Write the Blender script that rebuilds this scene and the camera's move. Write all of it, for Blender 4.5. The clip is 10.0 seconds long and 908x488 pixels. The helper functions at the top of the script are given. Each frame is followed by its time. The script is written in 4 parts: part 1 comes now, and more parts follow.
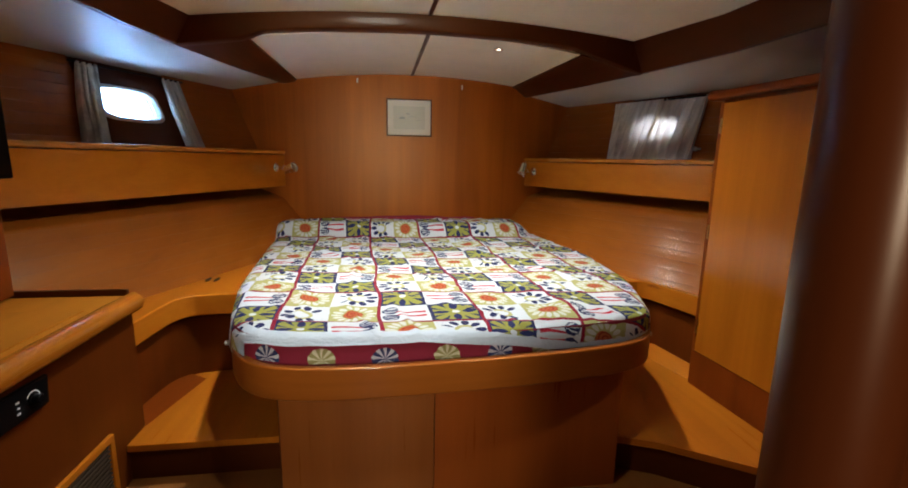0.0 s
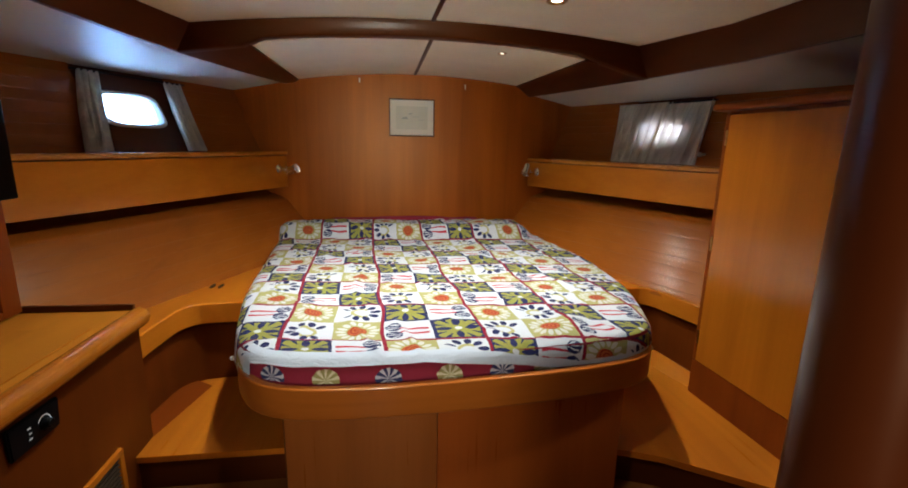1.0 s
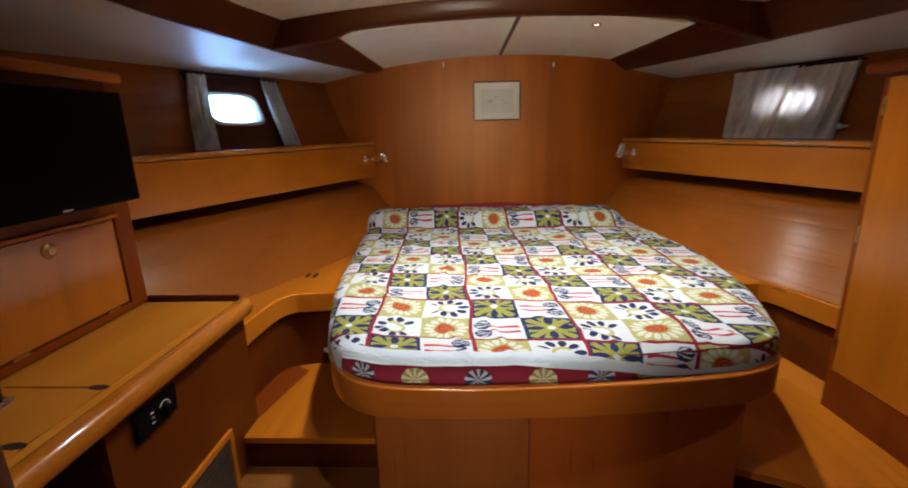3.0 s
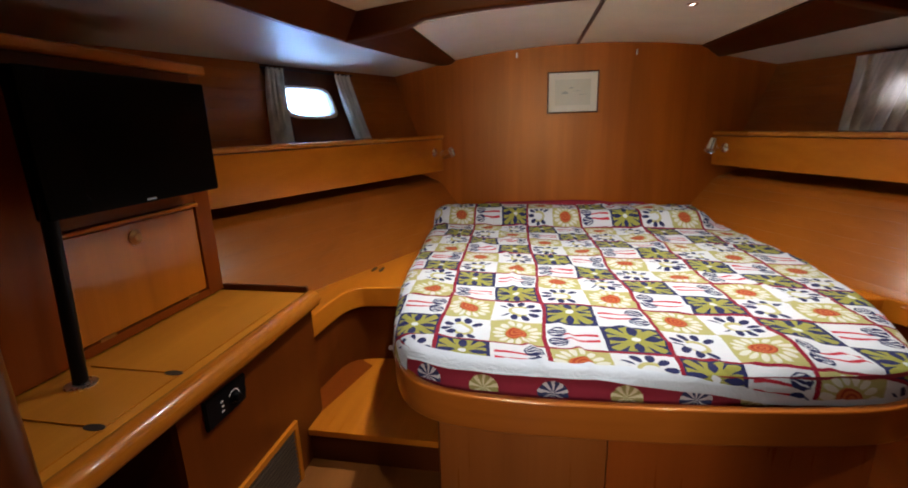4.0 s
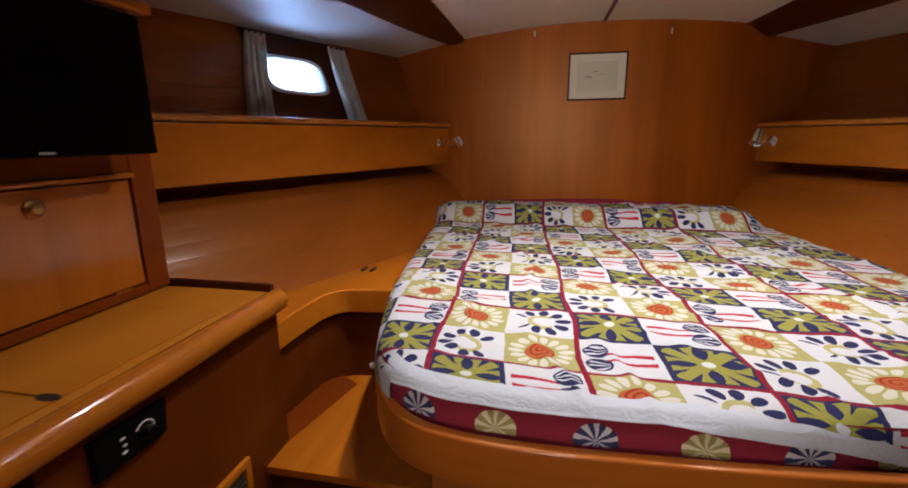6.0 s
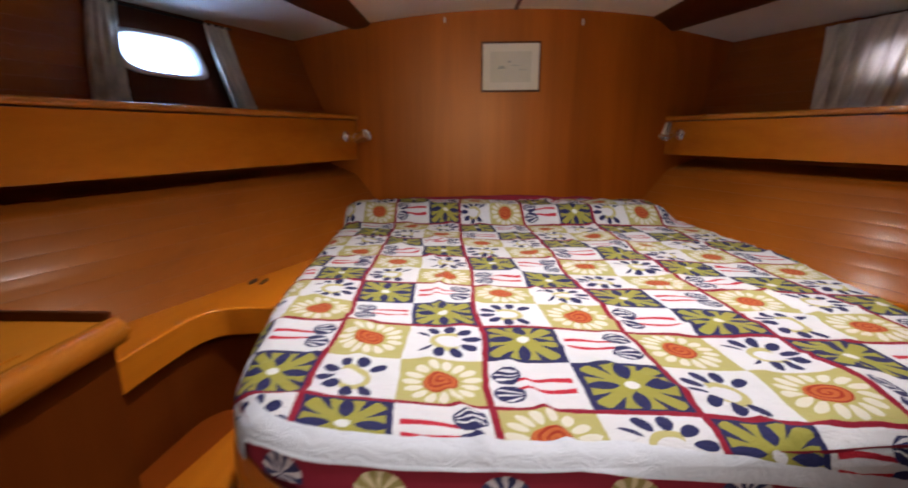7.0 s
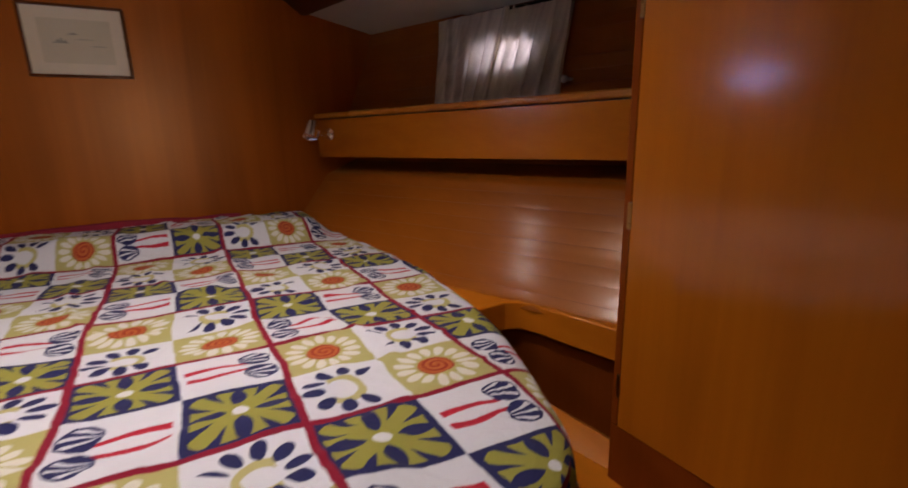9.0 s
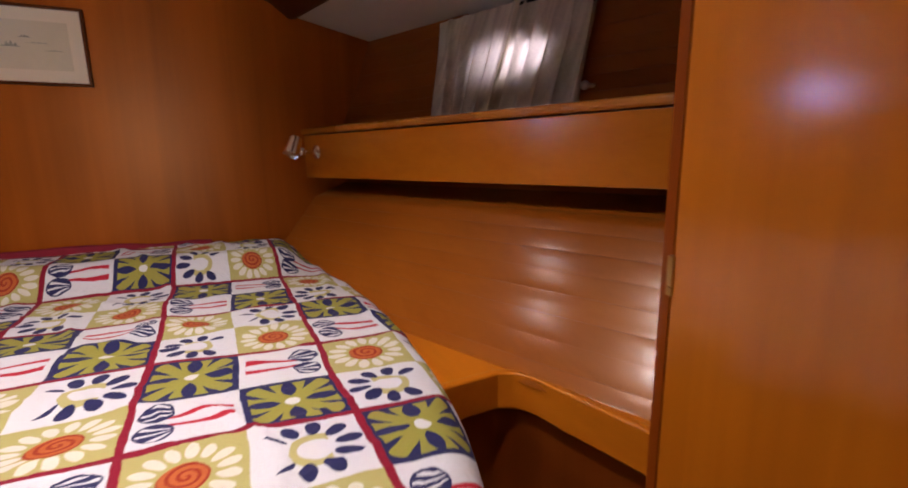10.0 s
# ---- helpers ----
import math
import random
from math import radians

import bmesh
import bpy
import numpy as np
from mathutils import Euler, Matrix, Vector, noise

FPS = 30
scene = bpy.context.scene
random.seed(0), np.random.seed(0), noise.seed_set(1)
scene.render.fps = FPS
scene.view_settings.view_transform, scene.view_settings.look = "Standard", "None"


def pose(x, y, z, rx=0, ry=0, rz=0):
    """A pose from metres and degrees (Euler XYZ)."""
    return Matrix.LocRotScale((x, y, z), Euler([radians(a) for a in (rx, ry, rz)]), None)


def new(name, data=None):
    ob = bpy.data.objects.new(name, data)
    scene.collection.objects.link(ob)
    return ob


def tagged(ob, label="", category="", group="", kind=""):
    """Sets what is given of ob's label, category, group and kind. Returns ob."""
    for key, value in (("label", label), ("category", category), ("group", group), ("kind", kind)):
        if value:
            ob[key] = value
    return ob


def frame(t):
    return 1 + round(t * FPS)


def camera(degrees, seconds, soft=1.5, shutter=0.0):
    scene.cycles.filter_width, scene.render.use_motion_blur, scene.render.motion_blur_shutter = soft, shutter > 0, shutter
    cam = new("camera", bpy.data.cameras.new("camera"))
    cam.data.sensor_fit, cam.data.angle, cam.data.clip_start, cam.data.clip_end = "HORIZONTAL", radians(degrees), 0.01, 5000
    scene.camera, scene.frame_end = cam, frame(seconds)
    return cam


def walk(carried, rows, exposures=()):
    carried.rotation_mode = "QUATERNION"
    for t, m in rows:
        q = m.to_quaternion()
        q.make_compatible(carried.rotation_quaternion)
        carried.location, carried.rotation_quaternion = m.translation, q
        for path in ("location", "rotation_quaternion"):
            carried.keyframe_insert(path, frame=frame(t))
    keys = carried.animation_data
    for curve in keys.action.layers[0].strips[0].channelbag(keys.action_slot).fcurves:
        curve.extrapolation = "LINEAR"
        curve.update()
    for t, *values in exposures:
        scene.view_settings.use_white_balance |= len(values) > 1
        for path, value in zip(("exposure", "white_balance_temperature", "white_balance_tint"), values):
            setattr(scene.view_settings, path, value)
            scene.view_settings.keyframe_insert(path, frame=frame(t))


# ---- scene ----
cam = camera(90.1, 10.0, soft=1.8, shutter=0.5)
METRES, EYE, TILT, LEAN, TURN = 2.0, 1.36, 0.0, 0.0, -8.3
ROWS = [
    (0.0, 0.0, 0.0, 0.0, 0.2, -10.52, -1.08),
    (0.5, -0.0017, 0.0038, 0.0232, 0.43, -11.39, -1.11),
    (1.0, -0.002, 0.008, 0.0519, 0.52, -12.27, -1.17),
    (1.5, -0.0019, 0.0081, 0.0733, 0.47, -12.89, -1.18),
    (2.0, -0.0019, 0.0107, 0.0842, 0.68, -13.43, -0.85),
    (2.5, -0.0081, 0.025, 0.0732, 4.74, -14.17, 0.61),
    (3.0, -0.018, 0.0519, 0.061, 10.54, -14.45, 1.44),
    (4.5, -0.064, 0.1134, 0.0389, 20.51, -14.59, 1.25),
    (5.0, -0.0809, 0.1462, 0.0152, 21.21, -14.02, 0.88),
    (6.5, -0.105, 0.2965, -0.0306, 16.21, -13.13, 0.26),
    (7.0, -0.0833, 0.3489, -0.0353, 10.43, -13.52, 0.29),
    (7.5, -0.0215, 0.427, -0.0496, 2.85, -14.0, 0.26),
    (8.0, 0.0582, 0.4855, -0.053, -5.39, -14.0, 0.63),
    (8.5, 0.1273, 0.5138, -0.0484, -13.76, -13.74, 1.2),
    (9.0, 0.1858, 0.5475, -0.0488, -19.98, -13.42, 1.44),
    (9.5, 0.2379, 0.6059, -0.0446, -21.26, -12.09, 1.48),
    (10.0, 0.2986, 0.6837, -0.0537, -15.9, -10.75, 0.75),
]
walk(cam, [(t, pose(0, 0, EYE, TILT, LEAN, TURN) @ pose(METRES * x, METRES * y, METRES * z, 90 + pitch, roll, yaw)) for t, x, y, z, yaw, pitch, roll in ROWS],
     exposures=[(0.0, 0.48, 5720, 2), (2.0, 0.40, 5720, 4), (2.5, 0.44, 5750, 4), (4.5, 0.32, 5980, 12), (6.5, 0.12, 6150, 18), (7.0, 0.20, 6180, 19), (7.5, -0.10, 6200, 21),
                (8.0, -0.54, 6380, 21), (8.5, -0.60, 6520, 25), (9.0, -0.50, 6580, 27), (9.5, -0.10, 6620, 29), (10.0, 0.14, 6620, 30)])

# ---------------------------------------------------------------- light
FLOOR = 0.25
world = bpy.data.worlds.new("sky")
scene.world = world
world.use_nodes = True
wn = world.node_tree
sky = wn.nodes.new("ShaderNodeTexSky")
sky.sky_type = "NISHITA"
sky.sun_disc = False
sky.sun_elevation, sky.sun_rotation = radians(50), radians(200)
wn.links.new(sky.outputs[0], wn.nodes["Background"].inputs[0])
wn.nodes["Background"].inputs[1].default_value = 0.15


def lamp(name, kind, m, energy, color):
    data = bpy.data.lights.new(name, kind)
    data.energy, data.color = energy, color
    ob = new(name, data)
    ob.matrix_world = m
    return ob


sun = lamp("sun", "SUN", pose(0, 0, 5, 40, 0, 200), 3.0, (1.0, 0.95, 0.88))
sun.data.angle = radians(0.5)
WARM = (1.0, 0.91, 0.80)
# the third is a guessed, unseen downlight added to brighten the desk
DOWNLIGHTS = [(0.645, 1.868, 1.0), (-0.22, 1.868, 1.1), (0.0, 0.85, 0.45)]
REAR_LIGHT = (0.588, 2.52)
# added fill downlight behind the doorway, never in view
UNSEEN_LIGHTS = [(-0.05, -0.75)]
LAMP_POWER, REAR_POWER, UNSEEN_POWER, DOOR_FILL_POWER = 7.2, 1.6, 0.4, 6.2


# ---------------------------------------------------------------- node helpers
class Val:
    """A number or vector socket, with arithmetic that builds nodes."""

    def __init__(self, tree, socket):
        self.tree, self.socket = tree, socket

    def op(self, kind, *others):
        node = self.tree.nodes.new("ShaderNodeMath")
        node.operation = kind
        for slot, item in zip(node.inputs, (self, *others)):
            if isinstance(item, Val):
                self.tree.links.new(item.socket, slot)
            else:
                slot.default_value = item
        return Val(self.tree, node.outputs[0])

    def rev(self, kind, first):
        node = self.tree.nodes.new("ShaderNodeMath")
        node.operation = kind
        node.inputs[0].default_value = first
        self.tree.links.new(self.socket, node.inputs[1])
        return Val(self.tree, node.outputs[0])

    def __add__(self, o): return self.op("ADD", o)
    def __radd__(self, o): return self.op("ADD", o)
    def __sub__(self, o): return self.op("SUBTRACT", o)
    def __rsub__(self, o): return self.rev("SUBTRACT", o)
    def __mul__(self, o): return self.op("MULTIPLY", o)
    def __rmul__(self, o): return self.op("MULTIPLY", o)
    def __truediv__(self, o): return self.op("DIVIDE", o)
    def __lt__(self, o): return self.op("LESS_THAN", o)
    def __gt__(self, o): return self.op("GREATER_THAN", o)
    def abs(self): return self.op("ABSOLUTE")
    def floor(self): return self.op("FLOOR")
    def cos(self): return self.op("COSINE")
    def sin(self): return self.op("SINE")
    def sqrt(self): return self.op("SQRT")
    def mod(self, o): return self.op("FLOORED_MODULO", o)
    def max(self, o): return self.op("MAXIMUM", o)
    def min(self, o): return self.op("MINIMUM", o)
    def ramp(self, lo, hi): return ((self - lo) / (hi - lo)).op("MINIMUM", 1.0).op("MAXIMUM", 0.0)


def material(name):
    mat = bpy.data.materials.new(name)
    mat.use_nodes = True
    return mat, mat.node_tree, mat.node_tree.nodes["Principled BSDF"]


def mixed(tree, fac, a, b):
    """A colour between a and b (tuples or sockets) by fac."""
    node = tree.nodes.new("ShaderNodeMix")
    node.data_type = "RGBA"
    for slot, item in ((node.inputs[0], fac), (node.inputs[6], a), (node.inputs[7], b)):
        if isinstance(item, Val):
            tree.links.new(item.socket, slot)
        elif isinstance(item, bpy.types.NodeSocket):
            tree.links.new(item, slot)
        elif isinstance(item, tuple):
            slot.default_value = (*item, 1.0)
        else:
            slot.default_value = item
    return node.outputs[2]


def noise_of(tree, vector, scale, detail=3.0, rough=0.5, distortion=0.0):
    node = tree.nodes.new("ShaderNodeTexNoise")
    node.inputs["Scale"].default_value, node.inputs["Detail"].default_value = scale, detail
    node.inputs["Roughness"].default_value, node.inputs["Distortion"].default_value = rough, distortion
    if vector is not None:
        tree.links.new(vector, node.inputs["Vector"])
    return Val(tree, node.outputs[0])


def bump(tree, bsdf, height, strength, distance):
    node = tree.nodes.new("ShaderNodeBump")
    node.inputs["Strength"].default_value, node.inputs["Distance"].default_value = strength, distance
    tree.links.new(height.socket, node.inputs["Height"])
    tree.links.new(node.outputs[0], bsdf.inputs["Normal"])


def object_coords(tree, scale=(1, 1, 1), shuffle=0.0):
    """Coordinates in metres, scaled axis by axis, moved at random from object to object."""
    coord = tree.nodes.new("ShaderNodeTexCoord")
    mapping = tree.nodes.new("ShaderNodeMapping")
    mapping.inputs["Scale"].default_value = scale
    tree.links.new(coord.outputs["Object"], mapping.inputs["Vector"])
    if shuffle:
        info = tree.nodes.new("ShaderNodeObjectInfo")
        mul = tree.nodes.new("ShaderNodeVectorMath")
        mul.operation = "SCALE"
        mul.inputs[0].default_value = (7.0, 5.0, 3.0)
        value = Val(tree, info.outputs["Random"]) * shuffle
        tree.links.new(value.socket, mul.inputs["Scale"])
        tree.links.new(mul.outputs[0], mapping.inputs["Location"])
    return mapping.outputs[0]


def wood(name, dark, light, grain="z", rough=0.42, coat=0.16, shuffle=1.0, coat_rough=0.16, gloss=0.22):
    """Varnished veneer, its grain along one axis."""
    mat, tree, bsdf = material(name)
    fine = [70.0, 70.0, 70.0]
    wide = [6.0, 6.0, 6.0]
    fine["xyz".index(grain)], wide["xyz".index(grain)] = 2.2, 0.45
    a = noise_of(tree, object_coords(tree, fine, shuffle), 1.0, 4.0, 0.6)
    b = noise_of(tree, object_coords(tree, wide, shuffle), 1.0, 3.0, 0.55, 0.6)
    c = noise_of(tree, object_coords(tree, (1.3, 1.3, 1.3), shuffle), 1.0, 2.0)
    mix = (a * 0.13 + b * 0.52 + c * 0.40 - 0.02).ramp(0.30, 0.72)
    tree.links.new(mixed(tree, mix, dark, light), bsdf.inputs["Base Color"])
    tree.links.new((rough + (a - 0.5) * 0.10 + (c - 0.5) * 0.12).socket, bsdf.inputs["Roughness"])
    bsdf.inputs["Specular IOR Level"].default_value, bsdf.inputs["Specular Tint"].default_value = gloss, (1.0, 0.62, 0.30, 1.0)  # amber varnish
    bsdf.inputs["Coat Weight"].default_value, bsdf.inputs["Coat Roughness"].default_value = coat, coat_rough
    bump(tree, bsdf, a * 0.4 + b * 0.6, 0.06, 0.002)
    return mat


def plain(name, color, rough=0.5, metal=0.0, vary=0.12, scale=30.0, relief=0.05):
    mat, tree, bsdf = material(name)
    n = noise_of(tree, object_coords(tree), scale, 4.0, 0.6)
    m = noise_of(tree, object_coords(tree), scale / 9.0, 2.0)
    tone = (n * 0.5 + m * 0.5).ramp(0.3, 0.7)
    tree.links.new(mixed(tree, tone, tuple(c * (1 - vary) for c in color), tuple(min(1.0, c * (1 + vary)) for c in color)), bsdf.inputs["Base Color"])
    tree.links.new((rough + (n - 0.5) * 0.15).socket, bsdf.inputs["Roughness"])
    bsdf.inputs["Metallic"].default_value = metal
    bump(tree, bsdf, n, relief, 0.001)
    return mat


def glowing(name, color, strength):
    mat, tree, bsdf = material(name)
    bsdf.inputs["Base Color"].default_value = (0, 0, 0, 1)
    bsdf.inputs["Emission Color"].default_value, bsdf.inputs["Emission Strength"].default_value = (*color, 1), strength
    return mat


DARK, LIGHT = (0.13, 0.0220, 0.0018), (0.27, 0.056, 0.0040)
wood_z = wood("varnished_veneer_upright", DARK, LIGHT, "z")
wood_bulk = wood("satin_bulkhead_veneer", (0.19, 0.036, 0.0018), (0.45, 0.110, 0.006), "z", 0.32, 0.0, 1.0, 0.16, 0.45)
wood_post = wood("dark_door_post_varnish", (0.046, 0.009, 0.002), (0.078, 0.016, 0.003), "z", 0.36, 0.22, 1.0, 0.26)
wood_y = wood("varnished_veneer_along", DARK, LIGHT, "y")
# golden veneer made lighter, so its colour carries part of the desk's lamplight
wood_desk = wood("brightened_golden_desk_veneer", (0.40, 0.135, 0.010), (0.62, 0.240, 0.020), "y", 0.34, 0.3)
wood_nose = wood("glossy_cherry_nosing", (0.32, 0.092, 0.006), (0.52, 0.175, 0.012), "y", 0.28, 0.9, 1.0, 0.09)
wood_bent = wood("bent_cherry_lip", (0.20, 0.050, 0.005), (0.38, 0.110, 0.011), "x", 0.34, 0.45, 1.0, 0.16)
wood_lip = wood("varnished_lip_pieces", (0.36, 0.115, 0.012), (0.70, 0.27, 0.035), "y", 0.26, 0.9, 5.0, 0.12)
wood_leaf = wood("varnished_veneer_leaf", (0.19, 0.050, 0.008), (0.36, 0.115, 0.020), "z", 0.30, 0.3, 1.0, 0.2, 0.5)
# red leaf lightened: doorway light that the post blocks is in its colour
wood_lit_red_leaf = wood("varnished_red_leaf_lightened", (0.22, 0.046, 0.005), (0.38, 0.088, 0.010), "z", 0.30, 0.3, 1.0, 0.2, 0.5)
# darker copy of the veneer: shade of foot wells and desk front in its colour
wood_shaded_z = wood("shade_darkened_red_veneer", (0.085, 0.017, 0.002), (0.155, 0.035, 0.004), "z", 0.34)
wood_hull = wood("varnished_hull_lining", (0.20, 0.048, 0.0045), (0.38, 0.110, 0.0090), "y", 0.34, 0.35, 0.03, 0.2)
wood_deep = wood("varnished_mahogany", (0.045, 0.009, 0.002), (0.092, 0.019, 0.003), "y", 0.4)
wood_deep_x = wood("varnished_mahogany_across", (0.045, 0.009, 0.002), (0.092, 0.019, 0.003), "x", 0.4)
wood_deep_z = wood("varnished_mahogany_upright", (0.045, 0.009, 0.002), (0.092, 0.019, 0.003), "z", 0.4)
wood_pale_y = wood("varnished_cherry_along", (0.38, 0.104, 0.005), (0.63, 0.205, 0.010), "y", 0.30, 0.75, 1.0, 0.18)
wood_pale_z = wood("varnished_cherry_upright", (0.30, 0.080, 0.004), (0.55, 0.165, 0.007), "z", 0.34, 1.0, 1.0, 0.14)
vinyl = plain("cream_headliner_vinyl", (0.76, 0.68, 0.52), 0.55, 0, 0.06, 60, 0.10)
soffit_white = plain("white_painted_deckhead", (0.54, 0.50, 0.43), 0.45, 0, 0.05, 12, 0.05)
chrome = plain("polished_chrome", (0.86, 0.85, 0.83), 0.24, 1.0, 0.05, 40, 0.02)
brass = plain("aged_brass", (0.42, 0.24, 0.08), 0.3, 1.0, 0.15, 60, 0.05)
black_plastic = plain("black_plastic", (0.004, 0.004, 0.0045), 0.35, 0, 0.2, 80, 0.05)
screen_black = plain("black_screen", (0.002, 0.002, 0.002), 0.25, 0, 0.1, 5, 0.0)
screen_black.node_tree.nodes["Principled BSDF"].inputs["Specular IOR Level"].default_value = 0.05
black_plastic.node_tree.nodes["Principled BSDF"].inputs["Specular IOR Level"].default_value = 0.15
grey_plastic = plain("grey_plastic", (0.45, 0.45, 0.45), 0.4, 0, 0.1, 40)
white_mark = plain("white_print", (0.75, 0.75, 0.75), 0.5, 0, 0.05, 40)
paper = plain("cream_paper", (0.74, 0.69, 0.56), 0.7, 0, 0.03, 50)
sketch_ink = plain("grey_ink", (0.30, 0.32, 0.27), 0.7, 0, 0.3, 90)
# near-black for the painted shade inside slots, holes and grille, and the peg
dark_gap = plain("hole_shade_and_peg_dark", (0.020, 0.010, 0.006), 0.7, 0, 0.3, 20)
aluminium = plain("brushed_aluminium", (0.72, 0.72, 0.72), 0.28, 1.0, 0.08, 60)
plastic_white = plain("white_plastic", (0.70, 0.69, 0.66), 0.35, 0, 0.05, 30)
crimson = plain("crimson_cotton", (0.24, 0.010, 0.028), 0.85, 0, 0.2, 60)
dark_slat = plain("dark_brown_grille", (0.07, 0.045, 0.028), 0.5, 0, 0.2, 60)
drawing_paper = plain("pale_sketch_paper", (0.62, 0.59, 0.46), 0.7, 0, 0.05, 25)
sole_ply = wood("varnished_cabin_sole", (0.16, 0.055, 0.012), (0.30, 0.11, 0.025), "y", 0.4)
lens_glow = glowing("lamp_glow", (1.0, 0.86, 0.62), 14.0)
daylight = glowing("bright_sky_outside", (0.34, 0.56, 1.0), 15.0)
shaded_day = glowing("shaded_quay_outside", (0.86, 0.82, 1.0), 5.5)


def curtain_cloth():
    mat, tree, bsdf = material("thin_cream_curtain")
    out = tree.nodes["Material Output"]
    weave = noise_of(tree, object_coords(tree, (300, 300, 60)), 1.0, 3.0)
    # upright streaks: light and shade of the folds painted into the cloth colour
    folds = noise_of(tree, object_coords(tree, (3, 60, 1)), 1.0, 2.0)
    col = mixed(tree, (weave * 0.3 + folds * 0.7).ramp(0.36, 0.62), (0.54, 0.49, 0.39), (0.80, 0.74, 0.61))
    tree.links.new(col, bsdf.inputs["Base Color"])
    bsdf.inputs["Roughness"].default_value = 0.9
    thin = tree.nodes.new("ShaderNodeBsdfTranslucent")
    tree.links.new(col, thin.inputs["Color"])
    mix = tree.nodes.new("ShaderNodeMixShader")
    mix.inputs[0].default_value = 0.26
    tree.links.new(bsdf.outputs[0], mix.inputs[1])
    tree.links.new(thin.outputs[0], mix.inputs[2])
    tree.links.new(mix.outputs[0], out.inputs["Surface"])
    bump(tree, bsdf, weave, 0.2, 0.001)
    return mat


curtain_mat = curtain_cloth()


def glass_pane():
    mat, tree, bsdf = material("porthole_glass")
    bsdf.inputs["Base Color"].default_value = (0.95, 0.97, 1.0, 1)
    bsdf.inputs["Transmission Weight"].default_value = 1.0
    bsdf.inputs["Roughness"].default_value = 0.0
    bsdf.inputs["IOR"].default_value = 1.03
    return mat


glass = glass_pane()


def quilt_cloth():
    """Printed cotton: blocks of four cells between red bands. UV is in metres."""
    mat, tree, bsdf = material("printed_cotton_quilt")
    uv = tree.nodes.new("ShaderNodeUVMap")
    uv.uv_map = "print"
    sep = tree.nodes.new("ShaderNodeSeparateXYZ")
    tree.links.new(uv.outputs[0], sep.inputs[0])
    x, y = Val(tree, sep.outputs[0]), Val(tree, sep.outputs[1])
    wob = noise_of(tree, uv.outputs[0], 26.0, 2.0) - 0.5
    wob2 = noise_of(tree, uv.outputs[0], 31.0, 2.0, 0.5, 0.4) - 0.5
    drift = noise_of(tree, uv.outputs[0], 2.6, 1.0) - 0.5
    px, py = x + wob * 0.007 + drift * 0.05, y + wob2 * 0.007 + drift * 0.035
    u = (px + 0.045 + (py - 1.70) * 0.06) / 0.325
    v = (py - 1.69 + (px + 0.045) * 0.06) / 0.309
    a, b = u * 2.0, v * 2.0
    ia, ib = a.floor(), b.floor()
    fx, fy = a - ia - 0.5, b - ib - 0.5
    odd_cell = (ia + ib).mod(2.0)
    odd_block = (u.floor() + v.floor()).mod(2.0)
    right = ia.mod(2.0) * 2.0 - 1.0
    r = (fx * fx + fy * fy).sqrt()
    th = fy.op("ARCTAN2", fx)
    white, navy = (0.50, 0.525, 0.56), (0.018, 0.021, 0.075)
    pale, red, orange = (0.325, 0.31, 0.115), (0.19, 0.009, 0.024), (0.36, 0.092, 0.026)

    def spokes(count, turn=0.0):
        step = 2 * math.pi / count
        return ((th + turn + 20 * math.pi) / step).mod(1.0) * step - step / 2

    # sun: orange spiral on olive, with white petals
    pr, pa = (r - 0.345 + wob * 0.10) / 0.110, spokes(15) * r / (0.018 + 0.11 * r)
    petals = (pr * pr + pa * pa) < 1.0
    sun_c = mixed(tree, petals, pale, (0.50, 0.50, 0.43))
    disc = (r * (1.0 + 0.10 * (th + 0.8).sin())) < 0.200
    swirl = (th + r * 78.0 + wob * 2.0).sin() > 0.30
    sun_c = mixed(tree, disc, sun_c, mixed(tree, swirl, orange, (0.24, 0.028, 0.012)))
    # ring of navy drops and an olive crescent on white
    ax, ay = fx * right, fy
    th2 = ay.op("ARCTAN2", ax)
    dr, da = (r - 0.335) / 0.120, spokes(10, 0.2) * r / (0.028 + 0.13 * r)
    drops = ((dr * dr + da * da) < 1.0) * (th2 > -2.35) * (th2 < 2.6)
    bx, by = ax - 0.05, ay + 0.03
    rr = (bx * bx + by * by).sqrt()
    moon = ((rr - 0.20).abs() < (0.034 + 0.022 * (th2 * 0.5).cos())) * (ax < 0.16)
    ring_c = mixed(tree, drops, mixed(tree, moon, white, (0.36, 0.34, 0.14)), navy)
    # olive leaf on navy
    lobe = (th.abs() * 2.0 + 6 * math.pi).mod(math.pi) / 2.0
    off = lobe.min(math.pi / 2 - lobe)
    gap = (off * r) < (0.082 - 2.4 * (r - 0.30) * (r - 0.30) + wob * 0.03)
    notch = ((off - 0.52).abs() * r < (r - 0.26) * 0.20) * (r > 0.26)
    leaf = (1.0 - gap) * (1.0 - notch) * (r < (0.46 + 0.10 * (off * 2.0).sin())) * (fx.abs() < 0.43) * (fy.abs() < 0.43)
    leaf_c = mixed(tree, leaf, navy, (0.235, 0.23, 0.045))
    leaf_c = mixed(tree, (r < 0.075), leaf_c, white)
    # two red stems with striped navy caps on white
    sway = (ax * 7.0).sin() * 0.025
